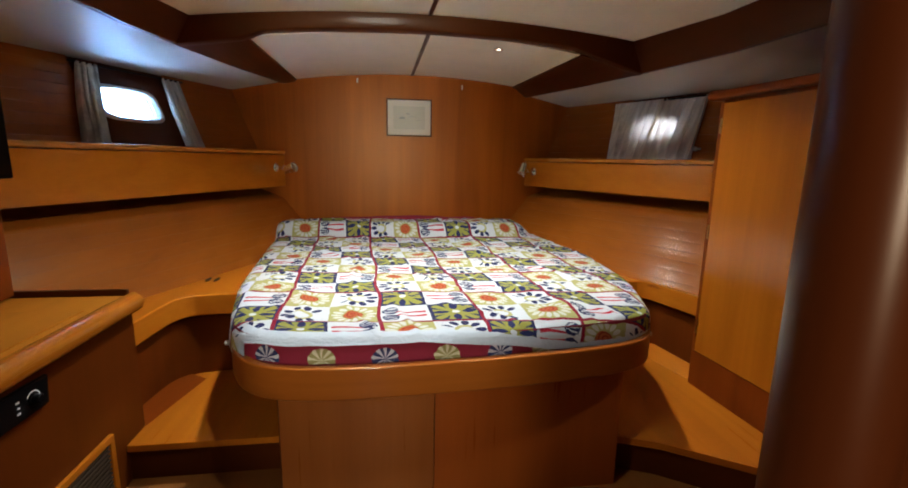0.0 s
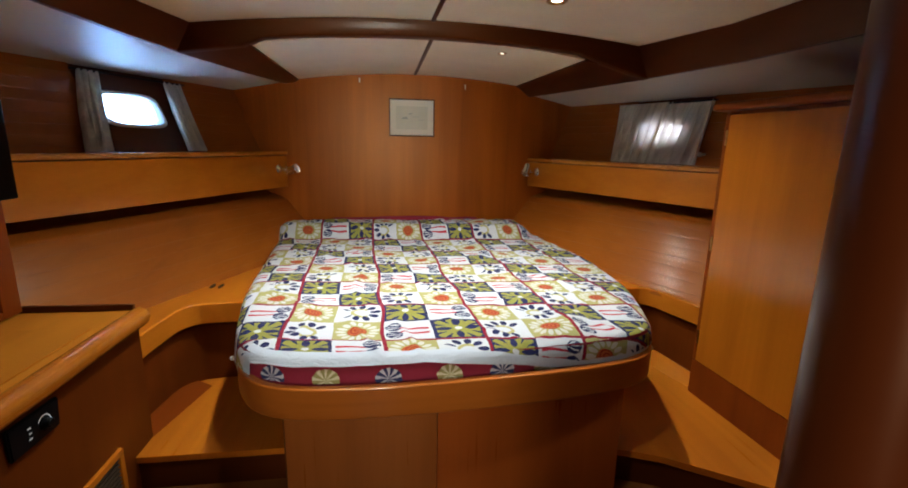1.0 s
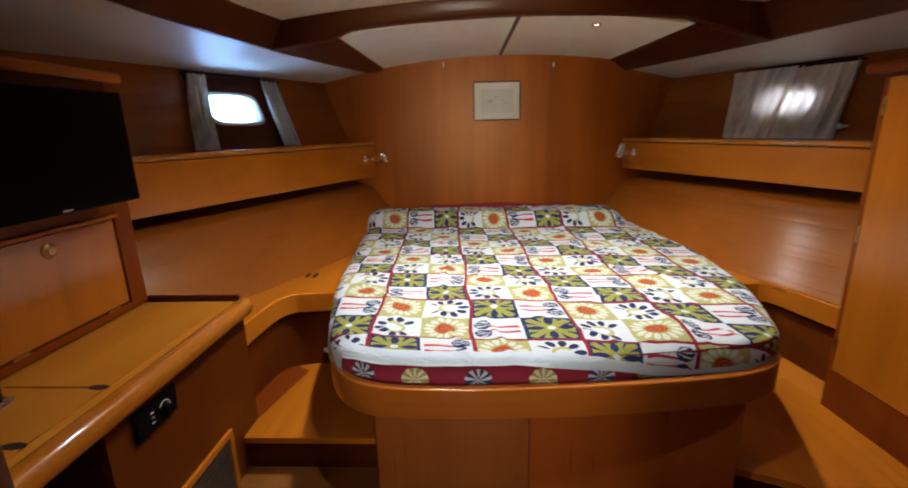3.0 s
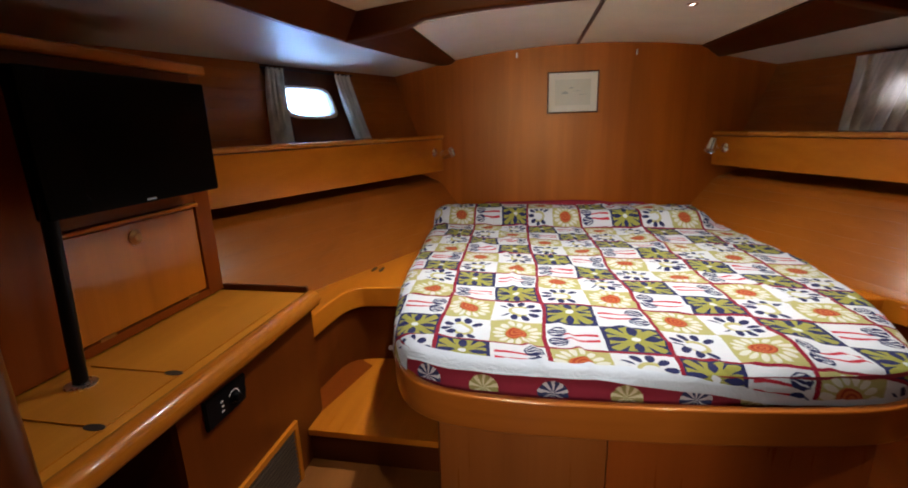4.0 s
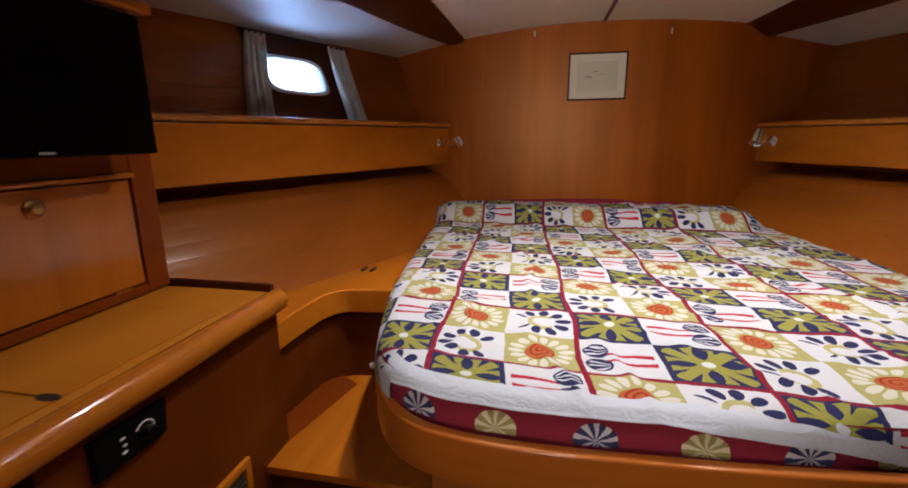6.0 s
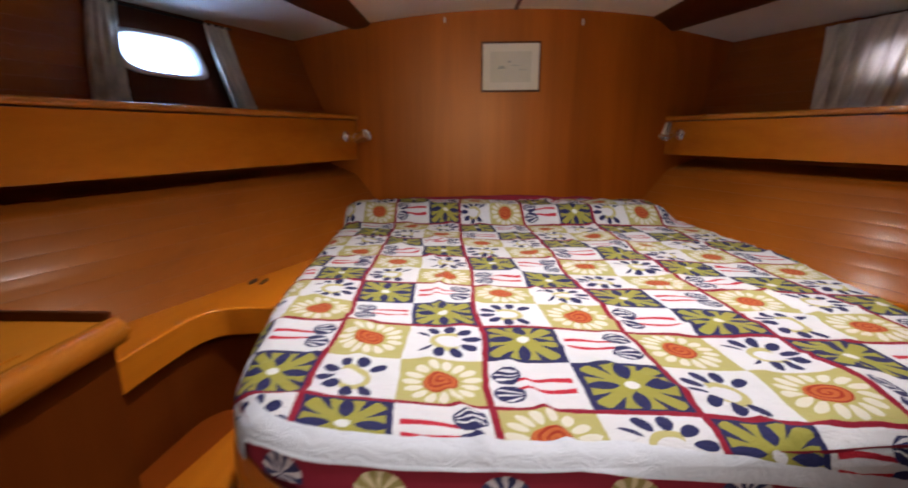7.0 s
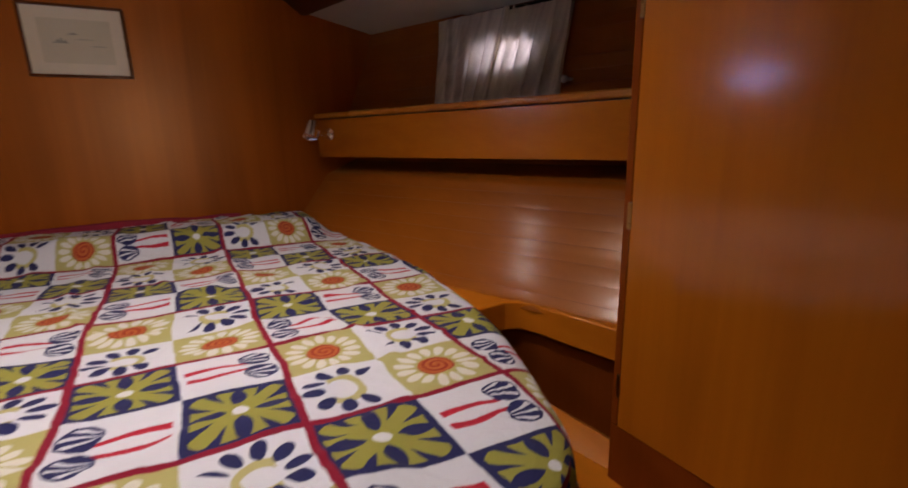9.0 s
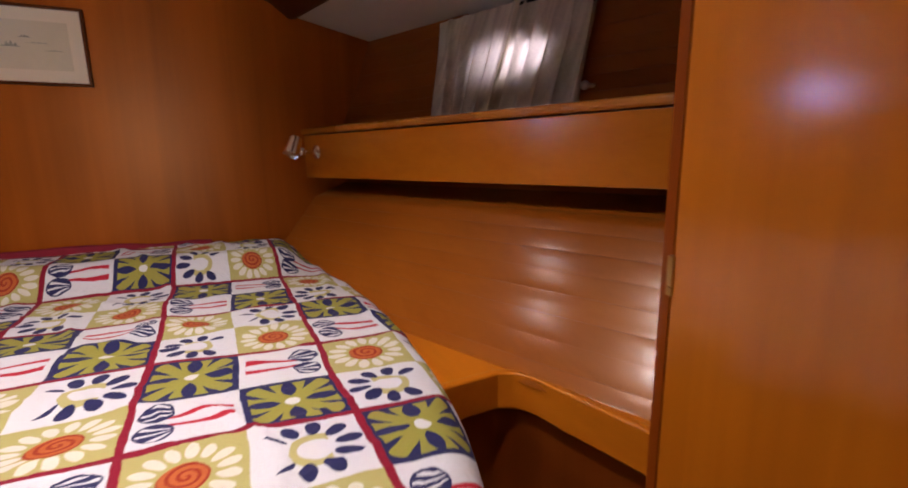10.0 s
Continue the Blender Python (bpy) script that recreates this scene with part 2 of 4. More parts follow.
    stem = ((ay.abs() - 0.10 + sway).abs() < (0.032 - 0.045 * ax)) * (ax > -0.43) * (ax < 0.18)
    cx, cy = (ax - 0.27 + 0.10 * wob) / 0.165, (ay.abs() - 0.195 + 0.10 * wob2) / 0.180
    cap = (cx * cx + cy * cy) < 1.0
    stripe = ((cy * 2.0).op("ARCTAN2", cx + 1.4) * 10.0).sin() > 0.45
    inner = (cx * cx + cy * cy) < 0.72
    bud_c = mixed(tree, stem, white, (0.36, 0.02, 0.035))
    bud_c = mixed(tree, cap, bud_c, mixed(tree, stripe * inner, navy, white))
    block_a = mixed(tree, odd_cell, ring_c, sun_c)
    block_b = mixed(tree, odd_cell, bud_c, leaf_c)
    color = mixed(tree, odd_block, block_a, block_b)
    # red bands between the blocks
    eu, ev = (u.mod(1.0) - 0.5).abs(), (v.mod(1.0) - 0.5).abs()
    band = eu.max(ev) > 0.481
    color = mixed(tree, band, color, red)
    # pale hem along the front
    rim_uv = tree.nodes.new("ShaderNodeUVMap")
    rim_uv.uv_map = "edge"
    sep2 = tree.nodes.new("ShaderNodeSeparateXYZ")
    tree.links.new(rim_uv.outputs[0], sep2.inputs[0])
    hem = Val(tree, sep2.outputs[1]) < (0.030 + wob * 0.010 - 0.100 * x.ramp(0.15, 0.60))
    color = mixed(tree, hem, color, (0.48, 0.53, 0.60))
    tree.links.new(color, bsdf.inputs["Base Color"])
    bsdf.inputs["Roughness"].default_value = 0.85
    bsdf.inputs["Specular IOR Level"].default_value = 0.15
    weave = noise_of(tree, uv.outputs[0], 700.0, 2.0)
    crease = noise_of(tree, uv.outputs[0], 22.0, 4.0, 0.6, 1.0)
    bump(tree, bsdf, weave * 0.10 + crease * 0.90, 0.8, 0.009)
    return mat


quilt_mat = quilt_cloth()


def shell_cloth():
    """Crimson bedspread with rows of fan shells; UV is in metres."""
    mat, tree, bsdf = material("crimson_shell_print")
    uv = tree.nodes.new("ShaderNodeUVMap")
    uv.uv_map = "print"
    sep = tree.nodes.new("ShaderNodeSeparateXYZ")
    tree.links.new(uv.outputs[0], sep.inputs[0])
    x, y = Val(tree, sep.outputs[0]), Val(tree, sep.outputs[1])
    wobble = noise_of(tree, uv.outputs[0], 40.0, 2.0) - 0.5
    k = (x / 0.165)
    cell = k.floor()
    sx = (k - cell - 0.5 + (cell * 7.3).sin() * 0.14) * 0.165
    sy = y - 0.788 + (cell * 12.9).sin() * 0.012
    sr = ((sx * sx) + (sy * sy) * 1.3).sqrt()
    sa = sy.op("ARCTAN2", sx)
    shell = (sr < (0.040 + wobble * 0.012)) * (sy > -0.012)
    rib = (sa * 9.0 + wobble * 5.0).sin() > 0.1
    fan = mixed(tree, cell.mod(2.0), mixed(tree, rib, (0.30, 0.26, 0.09), (0.62, 0.56, 0.36)), mixed(tree, rib, (0.02, 0.025, 0.09), (0.50, 0.48, 0.52)))
    tree.links.new(mixed(tree, shell, (0.22, 0.007, 0.026), fan), bsdf.inputs["Base Color"])
    bsdf.inputs["Roughness"].default_value = 0.85
    bump(tree, bsdf, noise_of(tree, uv.outputs[0], 60.0, 3.0), 0.3, 0.003)
    return mat


shell_mat = shell_cloth()


# ---------------------------------------------------------------- mesh helpers
def link_mesh(name, bm, mat, smooth=None):
    mesh = bpy.data.meshes.new(name)
    bmesh.ops.recalc_face_normals(bm, faces=bm.faces)
    bm.to_mesh(mesh)
    bm.free()
    mesh.materials.append(mat)
    if smooth is not None:
        mesh.shade_smooth()
        mesh.set_sharp_from_angle(angle=radians(smooth))
    return new(name, mesh)


def thing(name, base, label, category, group="", kind=""):
    ob = new(name)
    ob.empty_display_size = 0.05
    ob.location = base
    return tagged(ob, label, category, group, kind)


def part(name, bm, mat, parent, label="", smooth=35):
    ob = link_mesh(name, bm, mat, smooth)
    ob.modifiers.new("flat_faces", "WEIGHTED_NORMAL").keep_sharp = True
    ob.parent = parent
    top = parent
    while top.parent:
        top = top.parent
    if parent is top:
        ob.matrix_parent_inverse = Matrix.Translation(-Vector(parent.location))
    if label:
        tagged(ob, label)
    return ob


def single(name, bm, mat, label, category, group="", kind="", smooth=25):
    return tagged(link_mesh(name, bm, mat, smooth), label, category, group, kind)


def structure(name, bm, mat, label, category="", smooth=25):
    return tagged(link_mesh(name, bm, mat, smooth), label, category or name.split("_")[0], "", "structure")


def box(bm, x0, x1, y0, y1, z0, z1, bevel=0.0, segments=2):
    made = bmesh.ops.create_cube(bm, size=1.0, matrix=Matrix.LocRotScale(((x0 + x1) / 2, (y0 + y1) / 2, (z0 + z1) / 2), None, (abs(x1 - x0), abs(y1 - y0), abs(z1 - z0))))
    if bevel:
        edges = {e for v in made["verts"] for e in v.link_edges}
        bmesh.ops.bevel(bm, geom=list(edges), offset=bevel, segments=segments, profile=0.5, affect="EDGES")
    return bm


def boxed(*args, **more):
    return box(bmesh.new(), *args, **more)


def prism(bm, outline, z0, z1, bevel=0.0, segments=2):
    """A flat outline in plan, from z0 to z1; either may be a function of (x, y)."""
    def h(z, p):
        return z(*p) if callable(z) else z
    low = [bm.verts.new((*p, h(z0, p))) for p in outline]
    high = [bm.verts.new((*p, h(z1, p))) for p in outline]
    n = len(outline)
    faces = [bm.faces.new(low[::-1]), bm.faces.new(high)]
    for i in range(n):
        faces.append(bm.faces.new((low[i], low[(i + 1) % n], high[(i + 1) % n], high[i])))
    if bevel:
        edges = [e for e in faces[1].edges] + [e for e in faces[0].edges]
        bmesh.ops.bevel(bm, geom=edges, offset=bevel, segments=segments, profile=0.5, affect="EDGES")
    return bm


def sheet(bm, rows, thick=None, closed=False):
    """A surface through rows of points; thick: a vector by which a second skin lies off the first."""
    def skin(shift):
        return [[bm.verts.new(Vector(p) + shift) for p in row] for row in rows]
    a = skin(Vector((0, 0, 0)))
    sets = [a]
    if thick is not None:
        sets.append(skin(Vector(thick)))
    for grid in sets:
        for r0, r1 in zip(grid, grid[1:]):
            for i in range(len(r0) - 1):
                bm.faces.new((r0[i], r0[i + 1], r1[i + 1], r1[i]))
    if thick is not None:
        b = sets[1]
        rim = lambda g: g[0] + [r[-1] for r in g[1:]] + g[-1][-2::-1] + [r[0] for r in g[-2:0:-1]]
        ra, rb = rim(a), rim(b)
        for i in range(len(ra)):
            j = (i + 1) % len(ra)
            bm.faces.new((ra[i], ra[j], rb[j], rb[i]))
    return bm


def sweep(bm, path, profile, cap=True):
    """A profile of (side, up) points swept level along a path of (x, y, z); side is to the right of the way."""
    rings = []
    for i, p in enumerate(path):
        before, after = Vector(path[max(i - 1, 0)]), Vector(path[min(i + 1, len(path) - 1)])
        way = (after - before)
        way.z = 0
        way.normalize()
        side = Vector((way.y, -way.x, 0))
        rings.append([bm.verts.new(Vector(p) + side * s + Vector((0, 0, u))) for s, u in profile])
    n = len(profile)
    for r0, r1 in zip(rings, rings[1:]):
        for i in range(n):
            bm.faces.new((r0[i], r0[(i + 1) % n], r1[(i + 1) % n], r1[i]))
    if cap:
        bm.faces.new(rings[0][::-1])
        bm.faces.new(rings[-1])
    return bm


def rounded(w0, w1, h0, h1, radius, steps=4):
    """A rounded rectangle as a profile."""
    pts = []
    for cx, cy, start in ((w1 - radius, h1 - radius, 0), (w0 + radius, h1 - radius, 90), (w0 + radius, h0 + radius, 180), (w1 - radius, h0 + radius, 270)):
        for k in range(steps + 1):
            ang = radians(start + 90 * k / steps)
            pts.append((cx + radius * math.cos(ang), cy + radius * math.sin(ang)))
    return pts


def lathe(bm, profile, m, segments=20):
    """A profile of (radius, height) turned round the z axis of m."""
    rings = []
    for rad, h in profile:
        rings.append([bm.verts.new(m @ Vector((rad * math.cos(2 * math.pi * k / segments), rad * math.sin(2 * math.pi * k / segments), h))) for k in range(segments)])
    for r0, r1 in zip(rings, rings[1:]):
        for k in range(segments):
            bm.faces.new((r0[k], r0[(k + 1) % segments], r1[(k + 1) % segments], r1[k]))
    bm.faces.new(rings[0][::-1])
    bm.faces.new(rings[-1])
    return bm


def rod(bm, a, b, radius, segments=18):
    a, b = Vector(a), Vector(b)
    turn = (b - a).to_track_quat("Z", "Y").to_matrix().to_4x4()
    return lathe(bm, [(radius, 0), (radius, (b - a).length)], Matrix.Translation(a) @ turn, segments)


def smooth_line(points, steps=8):
    """A Catmull-Rom line through points."""
    out = []
    pts = [Vector(p) for p in points]
    for i in range(len(pts) - 1):
        p0, p1, p2, p3 = pts[max(i - 1, 0)], pts[i], pts[i + 1], pts[min(i + 2, len(pts) - 1)]
        for k in range(steps):
            t = k / steps
            out.append(0.5 * ((2 * p1) + (p2 - p0) * t + (2 * p0 - 5 * p1 + 4 * p2 - p3) * t * t + (3 * p1 - p0 - 3 * p2 + p3) * t ** 3))
    out.append(pts[-1])
    return out


# ---------------------------------------------------------------- the hull's form
BULK = 3.36


def side_x(side, y):
    """The line of the shelf fronts: port (-1) and starboard (1)."""
    return -0.72 - 0.426 * (BULK - y) if side < 0 else 1.02 + 0.443 * (BULK - y)


HULL = [(0.60, -0.33), (0.755, -0.25), (0.90, -0.115), (1.13, 0.06), (1.40, 0.17), (1.60, 0.25), (1.86, 0.34)]


def hull_x(side, y, z):
    for (z0, o0), (z1, o1) in zip(HULL, HULL[1:]):
        if z <= z1:
            break
    return side_x(side, y) + side * (o0 + (o1 - o0) * (z - z0) / (z1 - z0))


SIDE = {-1: dict(word="port", low=1.157, top=1.376, soffit_in=1.862, soffit_out=1.790),
        1: dict(word="starboard", low=1.178, top=1.358, soffit_in=1.832, soffit_out=1.755)}
PORTHOLE = {-1: (2.608, 1.606), 1: (2.600, 1.556)}

# ---------------------------------------------------------------- structure
structure("floor", boxed(-2.4, 2.6, -1.7, 3.5, FLOOR - 0.05, FLOOR), sole_ply, "varnished plywood cabin sole", "floor")
structure("wall_aft", boxed(-1.10, 1.40, BULK, BULK + 0.04, FLOOR, 2.12), wood_bulk, "varnished veneer bulkhead with upright grain", "wall")


def strip_between(bm, side, y0, y1, z0, z1, inset=0.0, thick=0.012):
    low, top = SIDE[side]["low"], SIDE[side]["top"] + 0.02

    def lean(z):
        """The lining falls back behind the shelf front, to deepen the shade there."""
        return min(max(0.0, z - low + 0.085) * 1.6, 0.098) if z1 < top else 0.0

    thick = 0.008 if lean(z1) else thick
    rows = []
    for k in range(7):
        z = z0 + (z1 - z0) * k / 6
        crown = 0.0006 * (1 - (k / 3 - 1) ** 4)
        rows.append([(hull_x(side, y, z) + side * (lean(z) - inset - crown), y, z) for y in (y0, y1)])
    return sheet(bm, rows, (side * thick, 0, 0))


def stadium(half_w, half_h, count=48, power=3.2):
    pts = []
    for k in range(count):
        ang = 2 * math.pi * k / count
        c, s = math.cos(ang), math.sin(ang)
        pts.append((half_w * math.copysign(abs(c) ** (2 / power), c), half_h * math.copysign(abs(s) ** (2 / power), s)))
    return pts


WINDOW_Y = {-1: (2.40, 2.87), 1: (2.38, 2.84)}


def hull_wall(side):
    s = SIDE[side]
    ya, yb = WINDOW_Y[side]
    shelf = s["top"] + 0.02
    top = s["soffit_out"] + 0.03
    bm = bmesh.new()
    # backing steps outward below the shelf, a recess shaped to deepen the shade
    zs = [(0.30, 0.55), (0.735, 0.08), (0.757, 0.02), (0.90, 0.02), (s["low"] - 0.085, 0.02), (s["low"] - 0.02, 0.125), (shelf, 0.125), (shelf, 0.02)]
    sheet(bm, [[(hull_x(side, y, z) + side * off, y, z) for y in (0.2, BULK)] for z, off in zs], (side * 0.02, 0, 0))
    for y0, y1 in ((0.2, ya), (yb, BULK)):
        sheet(bm, [[(hull_x(side, y, z) + side * 0.02, y, z) for y in (y0 - (0.04 if y0 == yb else 0), y1 + (0.04 if y1 == ya else 0))] for z in (shelf, 1.6, top)], (side * 0.02, 0, 0))
    wall = structure("wall_" + s["word"], bm, wood_deep, "hull side lined with varnished wooden planks", "wall")
    return wall


def hull_planks(side, wall):
    """Lining planks, piece by piece, with narrow open joints."""
    s = SIDE[side]
    ya, yb = WINDOW_Y[side]
    step = 0.046
    z = 0.738
    while z < s["soffit_out"] + 0.01:
        z1 = z + step - 0.0004
        above = z1 > s["top"] + 0.02
        if s["low"] + 0.05 < z and not above:
            z += step
            continue
        for y0, y1 in (((1.0, ya), (yb, BULK - 0.001)) if above else ((1.0, BULK - 0.001),)):
            bm = strip_between(bmesh.new(), side, y0, y1, z, z1, random.uniform(-0.0006, 0.0006), 0.014)
            ob = link_mesh("plank", bm, wood_hull, 30)
            ob.parent = wall
        z += step


def porthole(side, number):
    """A plain panel between the planks, with an oval hole through it, a rim and a pane."""
    ya, yb = WINDOW_Y[side]
    s = SIDE[side]
    cy, cz = PORTHOLE[side]
    z0, z1 = s["top"] + 0.005, s["soffit_out"] + 0.04
    ya, yb = ya - 0.05, yb + 0.05
    hole = stadium(0.145, 0.070, 48, 3.6) if side < 0 else stadium(0.122, 0.048)

    def at(y, z, inset):
        return (hull_x(side, y, z) - side * inset, y, z)

    bm = bmesh.new()
    rings = [[], []]
    for dy, dz in hole:
        k = min((yb - cy) / dy if dy > 1e-6 else ((ya - cy) / dy if dy < -1e-6 else 99), (z1 - cz) / dz if dz > 1e-6 else ((z0 - cz) / dz if dz < -1e-6 else 99))
        rings[0].append(bm.verts.new(at(cy + dy * k, cz + dz * k, -0.0165)))
        rings[1].append(bm.verts.new(at(cy + dy, cz + dz, -0.0165)))
    n = len(hole)
    for r0, r1 in zip(rings, rings[1:]):
        for i in range(n):
            bm.faces.new((r0[i], r0[(i + 1) % n], r1[(i + 1) % n], r1[i]))
    win = structure("window_%d" % number, bm, wood_deep, "oval porthole in a dark wooden panel", "window")
    bm = bmesh.new()
    rings = []
    for scale, inset in ((1.0, -0.05), (1.0, -0.006), (1.03, -0.001), (1.10, -0.001), (1.14, -0.006), (1.14, -0.020)):
        grow = (scale - 1.0) * 0.12
        rings.append([bm.verts.new(at(cy + dy + math.copysign(grow, dy) * min(1, abs(dy) / 0.1), cz + dz + math.copysign(grow, dz) * min(1, abs(dz) / 0.04), inset)) for dy, dz in hole])
    for r0, r1 in zip(rings, rings[1:]):
        for i in range(n):
            bm.faces.new((r0[i], r0[(i + 1) % n], r1[(i + 1) % n], r1[i]))
    ob = link_mesh("window_frame", bm, plastic_white, 50)
    ob.parent = win
    bm = bmesh.new()
    skins = [[bm.verts.new(at(cy + dy, cz + dz, inset)) for dy, dz in hole] for inset in (-0.030, -0.036)]
    bm.faces.new(skins[0])
    bm.faces.new(skins[1][::-1])
    for i in range(n):
        bm.faces.new((skins[0][i], skins[0][(i + 1) % n], skins[1][(i + 1) % n], skins[1][i]))
    pane = link_mesh("pane", bm, glass)
    pane.parent = win
    pane.visible_shadow = False
    bm = bmesh.new()
    bm.faces.new([bm.verts.new((hull_x(side, cy + a, cz) + side * 0.40, cy + a, cz + b)) for a, b in ((-1.4, -1.2), (3.0, -1.2), (3.0, 1.2), (-1.4, 1.2))])
    structure("backdrop_" + s["word"], bm, daylight if side < 0 else shaded_day, "bright overcast daylight outside the porthole", "backdrop")


WALLS = {}
for side in (-1, 1):
    WALLS[side] = hull_wall(side)
    porthole(side, 1 if side < 0 else 2)

# coachroof side, deckhead and ceiling
CARLIN = {-1: [(3.36, -0.70), (2.90, -0.83), (2.45, -0.925), (2.0, -1.0), (1.5, -1.03), (0.2, -1.03)],
          1: [(3.36, 1.005), (2.90, 1.155), (2.35, 1.31), (1.8, 1.42), (1.35, 1.43), (0.2, 1.43)]}
MID = 0.19


def carlin_x(side, y):
    pts = CARLIN[side]
    for (y0, x0), (y1, x1) in zip(pts, pts[1:]):
        if y >= y1:
            break
    return x0 + (x1 - x0) * (y - y0) / (y1 - y0)


def mid_x(y):
    return 0.171 + 0.03 * (BULK - y)


def front_z(x):
    return 2.036 - 0.066 * ((x - MID) / 1.07) ** 2


def rear_z(x, y):
    return 1.966 - 0.026 * (y - 2.38) - 0.060 * ((x - 0.18) / 0.8) ** 2


def arch_z(x):
    return 1.962 - 0.080 * ((x - MID) / 1.1) ** 2


def margin_z(x):
    """The underside of the wooden margins where they meet the arch."""
    side = -1 if x < MID else 1
    c, e = carlin_x(side, 2.37), REAR_EDGE[side](2.37)
    f = (x - e) / (c - e)
    if f <= 0:
        return 9.0
    a, b = rear_z(e, 2.37) - 0.022, SIDE[side]["soffit_in"] - 0.012
    return min(rear_z(e, 2.37) - 0.008, a + (b - a) * (min(f, 1.0) - 0.3) / 0.7)


REAR_EDGE = {-1: lambda y: -0.64 + 0.025 * (y - 2.38), 1: lambda y: 0.986 - 0.089 * (y - 2.38)}
ys = [0.24, 0.6, 1.0, 1.35, 1.6, 1.8, 2.0, 2.2, 2.33]
bm = bmesh.new()
for side in (-1, 1):
    rows = []
    for y in ys:
        edge = carlin_x(side, y) - side * 0.062
        inner = mid_x(y) + side * 0.007
        rows.append([(x, y, front_z(x)) for x in (inner + (edge - inner) * k / 10 for k in range(11))])
    sheet(bm, rows, (0, 0, 0.02))
    rows = []
    for k in range(9):
        y = 2.37 + (BULK - 2.37) * k / 8
        inner, edge = mid_x(y) + side * 0.006, REAR_EDGE[side](y)
        rows.append([(x, y, rear_z(x, y)) for x in (inner + (edge - inner) * k2 / 10 for k2 in range(11))])
    sheet(bm, rows, (0, 0, 0.02))
structure("ceiling", bm, vinyl, "cream vinyl headliner in four panels", "ceiling", 30)

for y0, y1, zf in ((0.24, 2.33, lambda y: front_z(mid_x(y))), (2.37, BULK, lambda y: rear_z(mid_x(y), y))):
    bm = bmesh.new()
    sweep(bm, [(mid_x(y), y, zf(y)) for y in (y0 + (y1 - y0) * k / 6 for k in range(7))], rounded(-0.010, 0.010, -0.006, 0.02, 0.003, 2))
    structure("trim_seam", bm, wood_deep, "dark wooden lath between ceiling panels", "trim")

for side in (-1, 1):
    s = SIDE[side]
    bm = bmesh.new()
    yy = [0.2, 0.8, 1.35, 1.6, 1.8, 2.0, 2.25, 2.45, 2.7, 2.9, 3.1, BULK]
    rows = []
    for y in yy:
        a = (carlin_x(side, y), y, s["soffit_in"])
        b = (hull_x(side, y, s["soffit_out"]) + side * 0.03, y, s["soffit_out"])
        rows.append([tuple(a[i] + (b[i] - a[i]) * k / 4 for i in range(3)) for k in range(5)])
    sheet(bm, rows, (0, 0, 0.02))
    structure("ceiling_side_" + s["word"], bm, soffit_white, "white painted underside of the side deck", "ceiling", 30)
    # wooden coachroof side, upright in front of the arch, a sloping margin behind it
    bm = bmesh.new()
    rows = []
    for y in [v for v in yy if v < 2.33] + [2.37]:
        x = carlin_x(side, y)
        rows.append([(x + side * 0.012, y, s["soffit_in"] - 0.012), (x - side * 0.010, y, s["soffit_in"] - 0.012), (x - side * 0.016, y, s["soffit_in"] - 0.002), (x - side * 0.075, y, front_z(x) + 0.01)])
    sheet(bm, rows, (side * 0.02, 0, 0.01))
    rows = []
    for y in (2.36, 2.45, 2.7, 2.9, 3.1, BULK):
        x, e = carlin_x(side, y), REAR_EDGE[side](y)
        rows.append([(x + side * 0.012, y, s["soffit_in"] - 0.012), (x - side * 0.010, y, s["soffit_in"] - 0.012), (e + (x - e) * 0.3, y, rear_z(e, y) - 0.022), (e, y, rear_z(e, y) - 0.008), (e, y, rear_z(e, y) + 0.01)])
    sheet(bm, rows, (side * 0.004, 0, 0.03))
    structure("beam_side_" + s["word"], bm, wood_deep, "dark varnished wooden coachroof side", "beam", 35)

bm = bmesh.new()
rows = []
x0, x1 = carlin_x(-1, 2.35) - 0.004, carlin_x(1, 2.35) + 0.004
for k in range(25):
    x = x0 + (x1 - x0) * k / 24
    z = min(arch_z(x), margin_z(x) - 0.003)
    rows.append([(x, 2.312, front_z(x) + 0.02), (x, 2.312, z + 0.008), (x, 2.316, z + 0.002), (x, 2.322, z), (x, 2.378, z), (x, 2.384, z + 0.004), (x, 2.386, z + 0.05)])
sheet(bm, rows)
structure("beam_arch", bm, wood_deep_x, "arched dark wooden ceiling beam", "beam", 35)

# the wall with the doorway, and an assumed, unseen passage closed in behind it
DOOR_Y = 0.217
bm = bmesh.new()
box(bm, 0.268, 2.3, DOOR_Y - 0.022, DOOR_Y + 0.022, FLOOR, 2.10)
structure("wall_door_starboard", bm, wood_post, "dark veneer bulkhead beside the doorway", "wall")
bm = bmesh.new()
box(bm, -2.3, -0.412, 0.351, 0.393, FLOOR, 2.10)
box(bm, -0.44, -0.412, DOOR_Y - 0.022, 0.350, FLOOR, 2.10)
box(bm, -0.90, -0.441, DOOR_Y - 0.022, DOOR_Y + 0.012, FLOOR, 2.10)
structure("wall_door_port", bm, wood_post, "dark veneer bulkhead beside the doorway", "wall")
structure("wall_door_head", boxed(-0.411, 0.268, DOOR_Y - 0.022, DOOR_Y + 0.022, 1.93, 2.10), wood_deep_x, "dark veneer panel over the doorway", "wall")
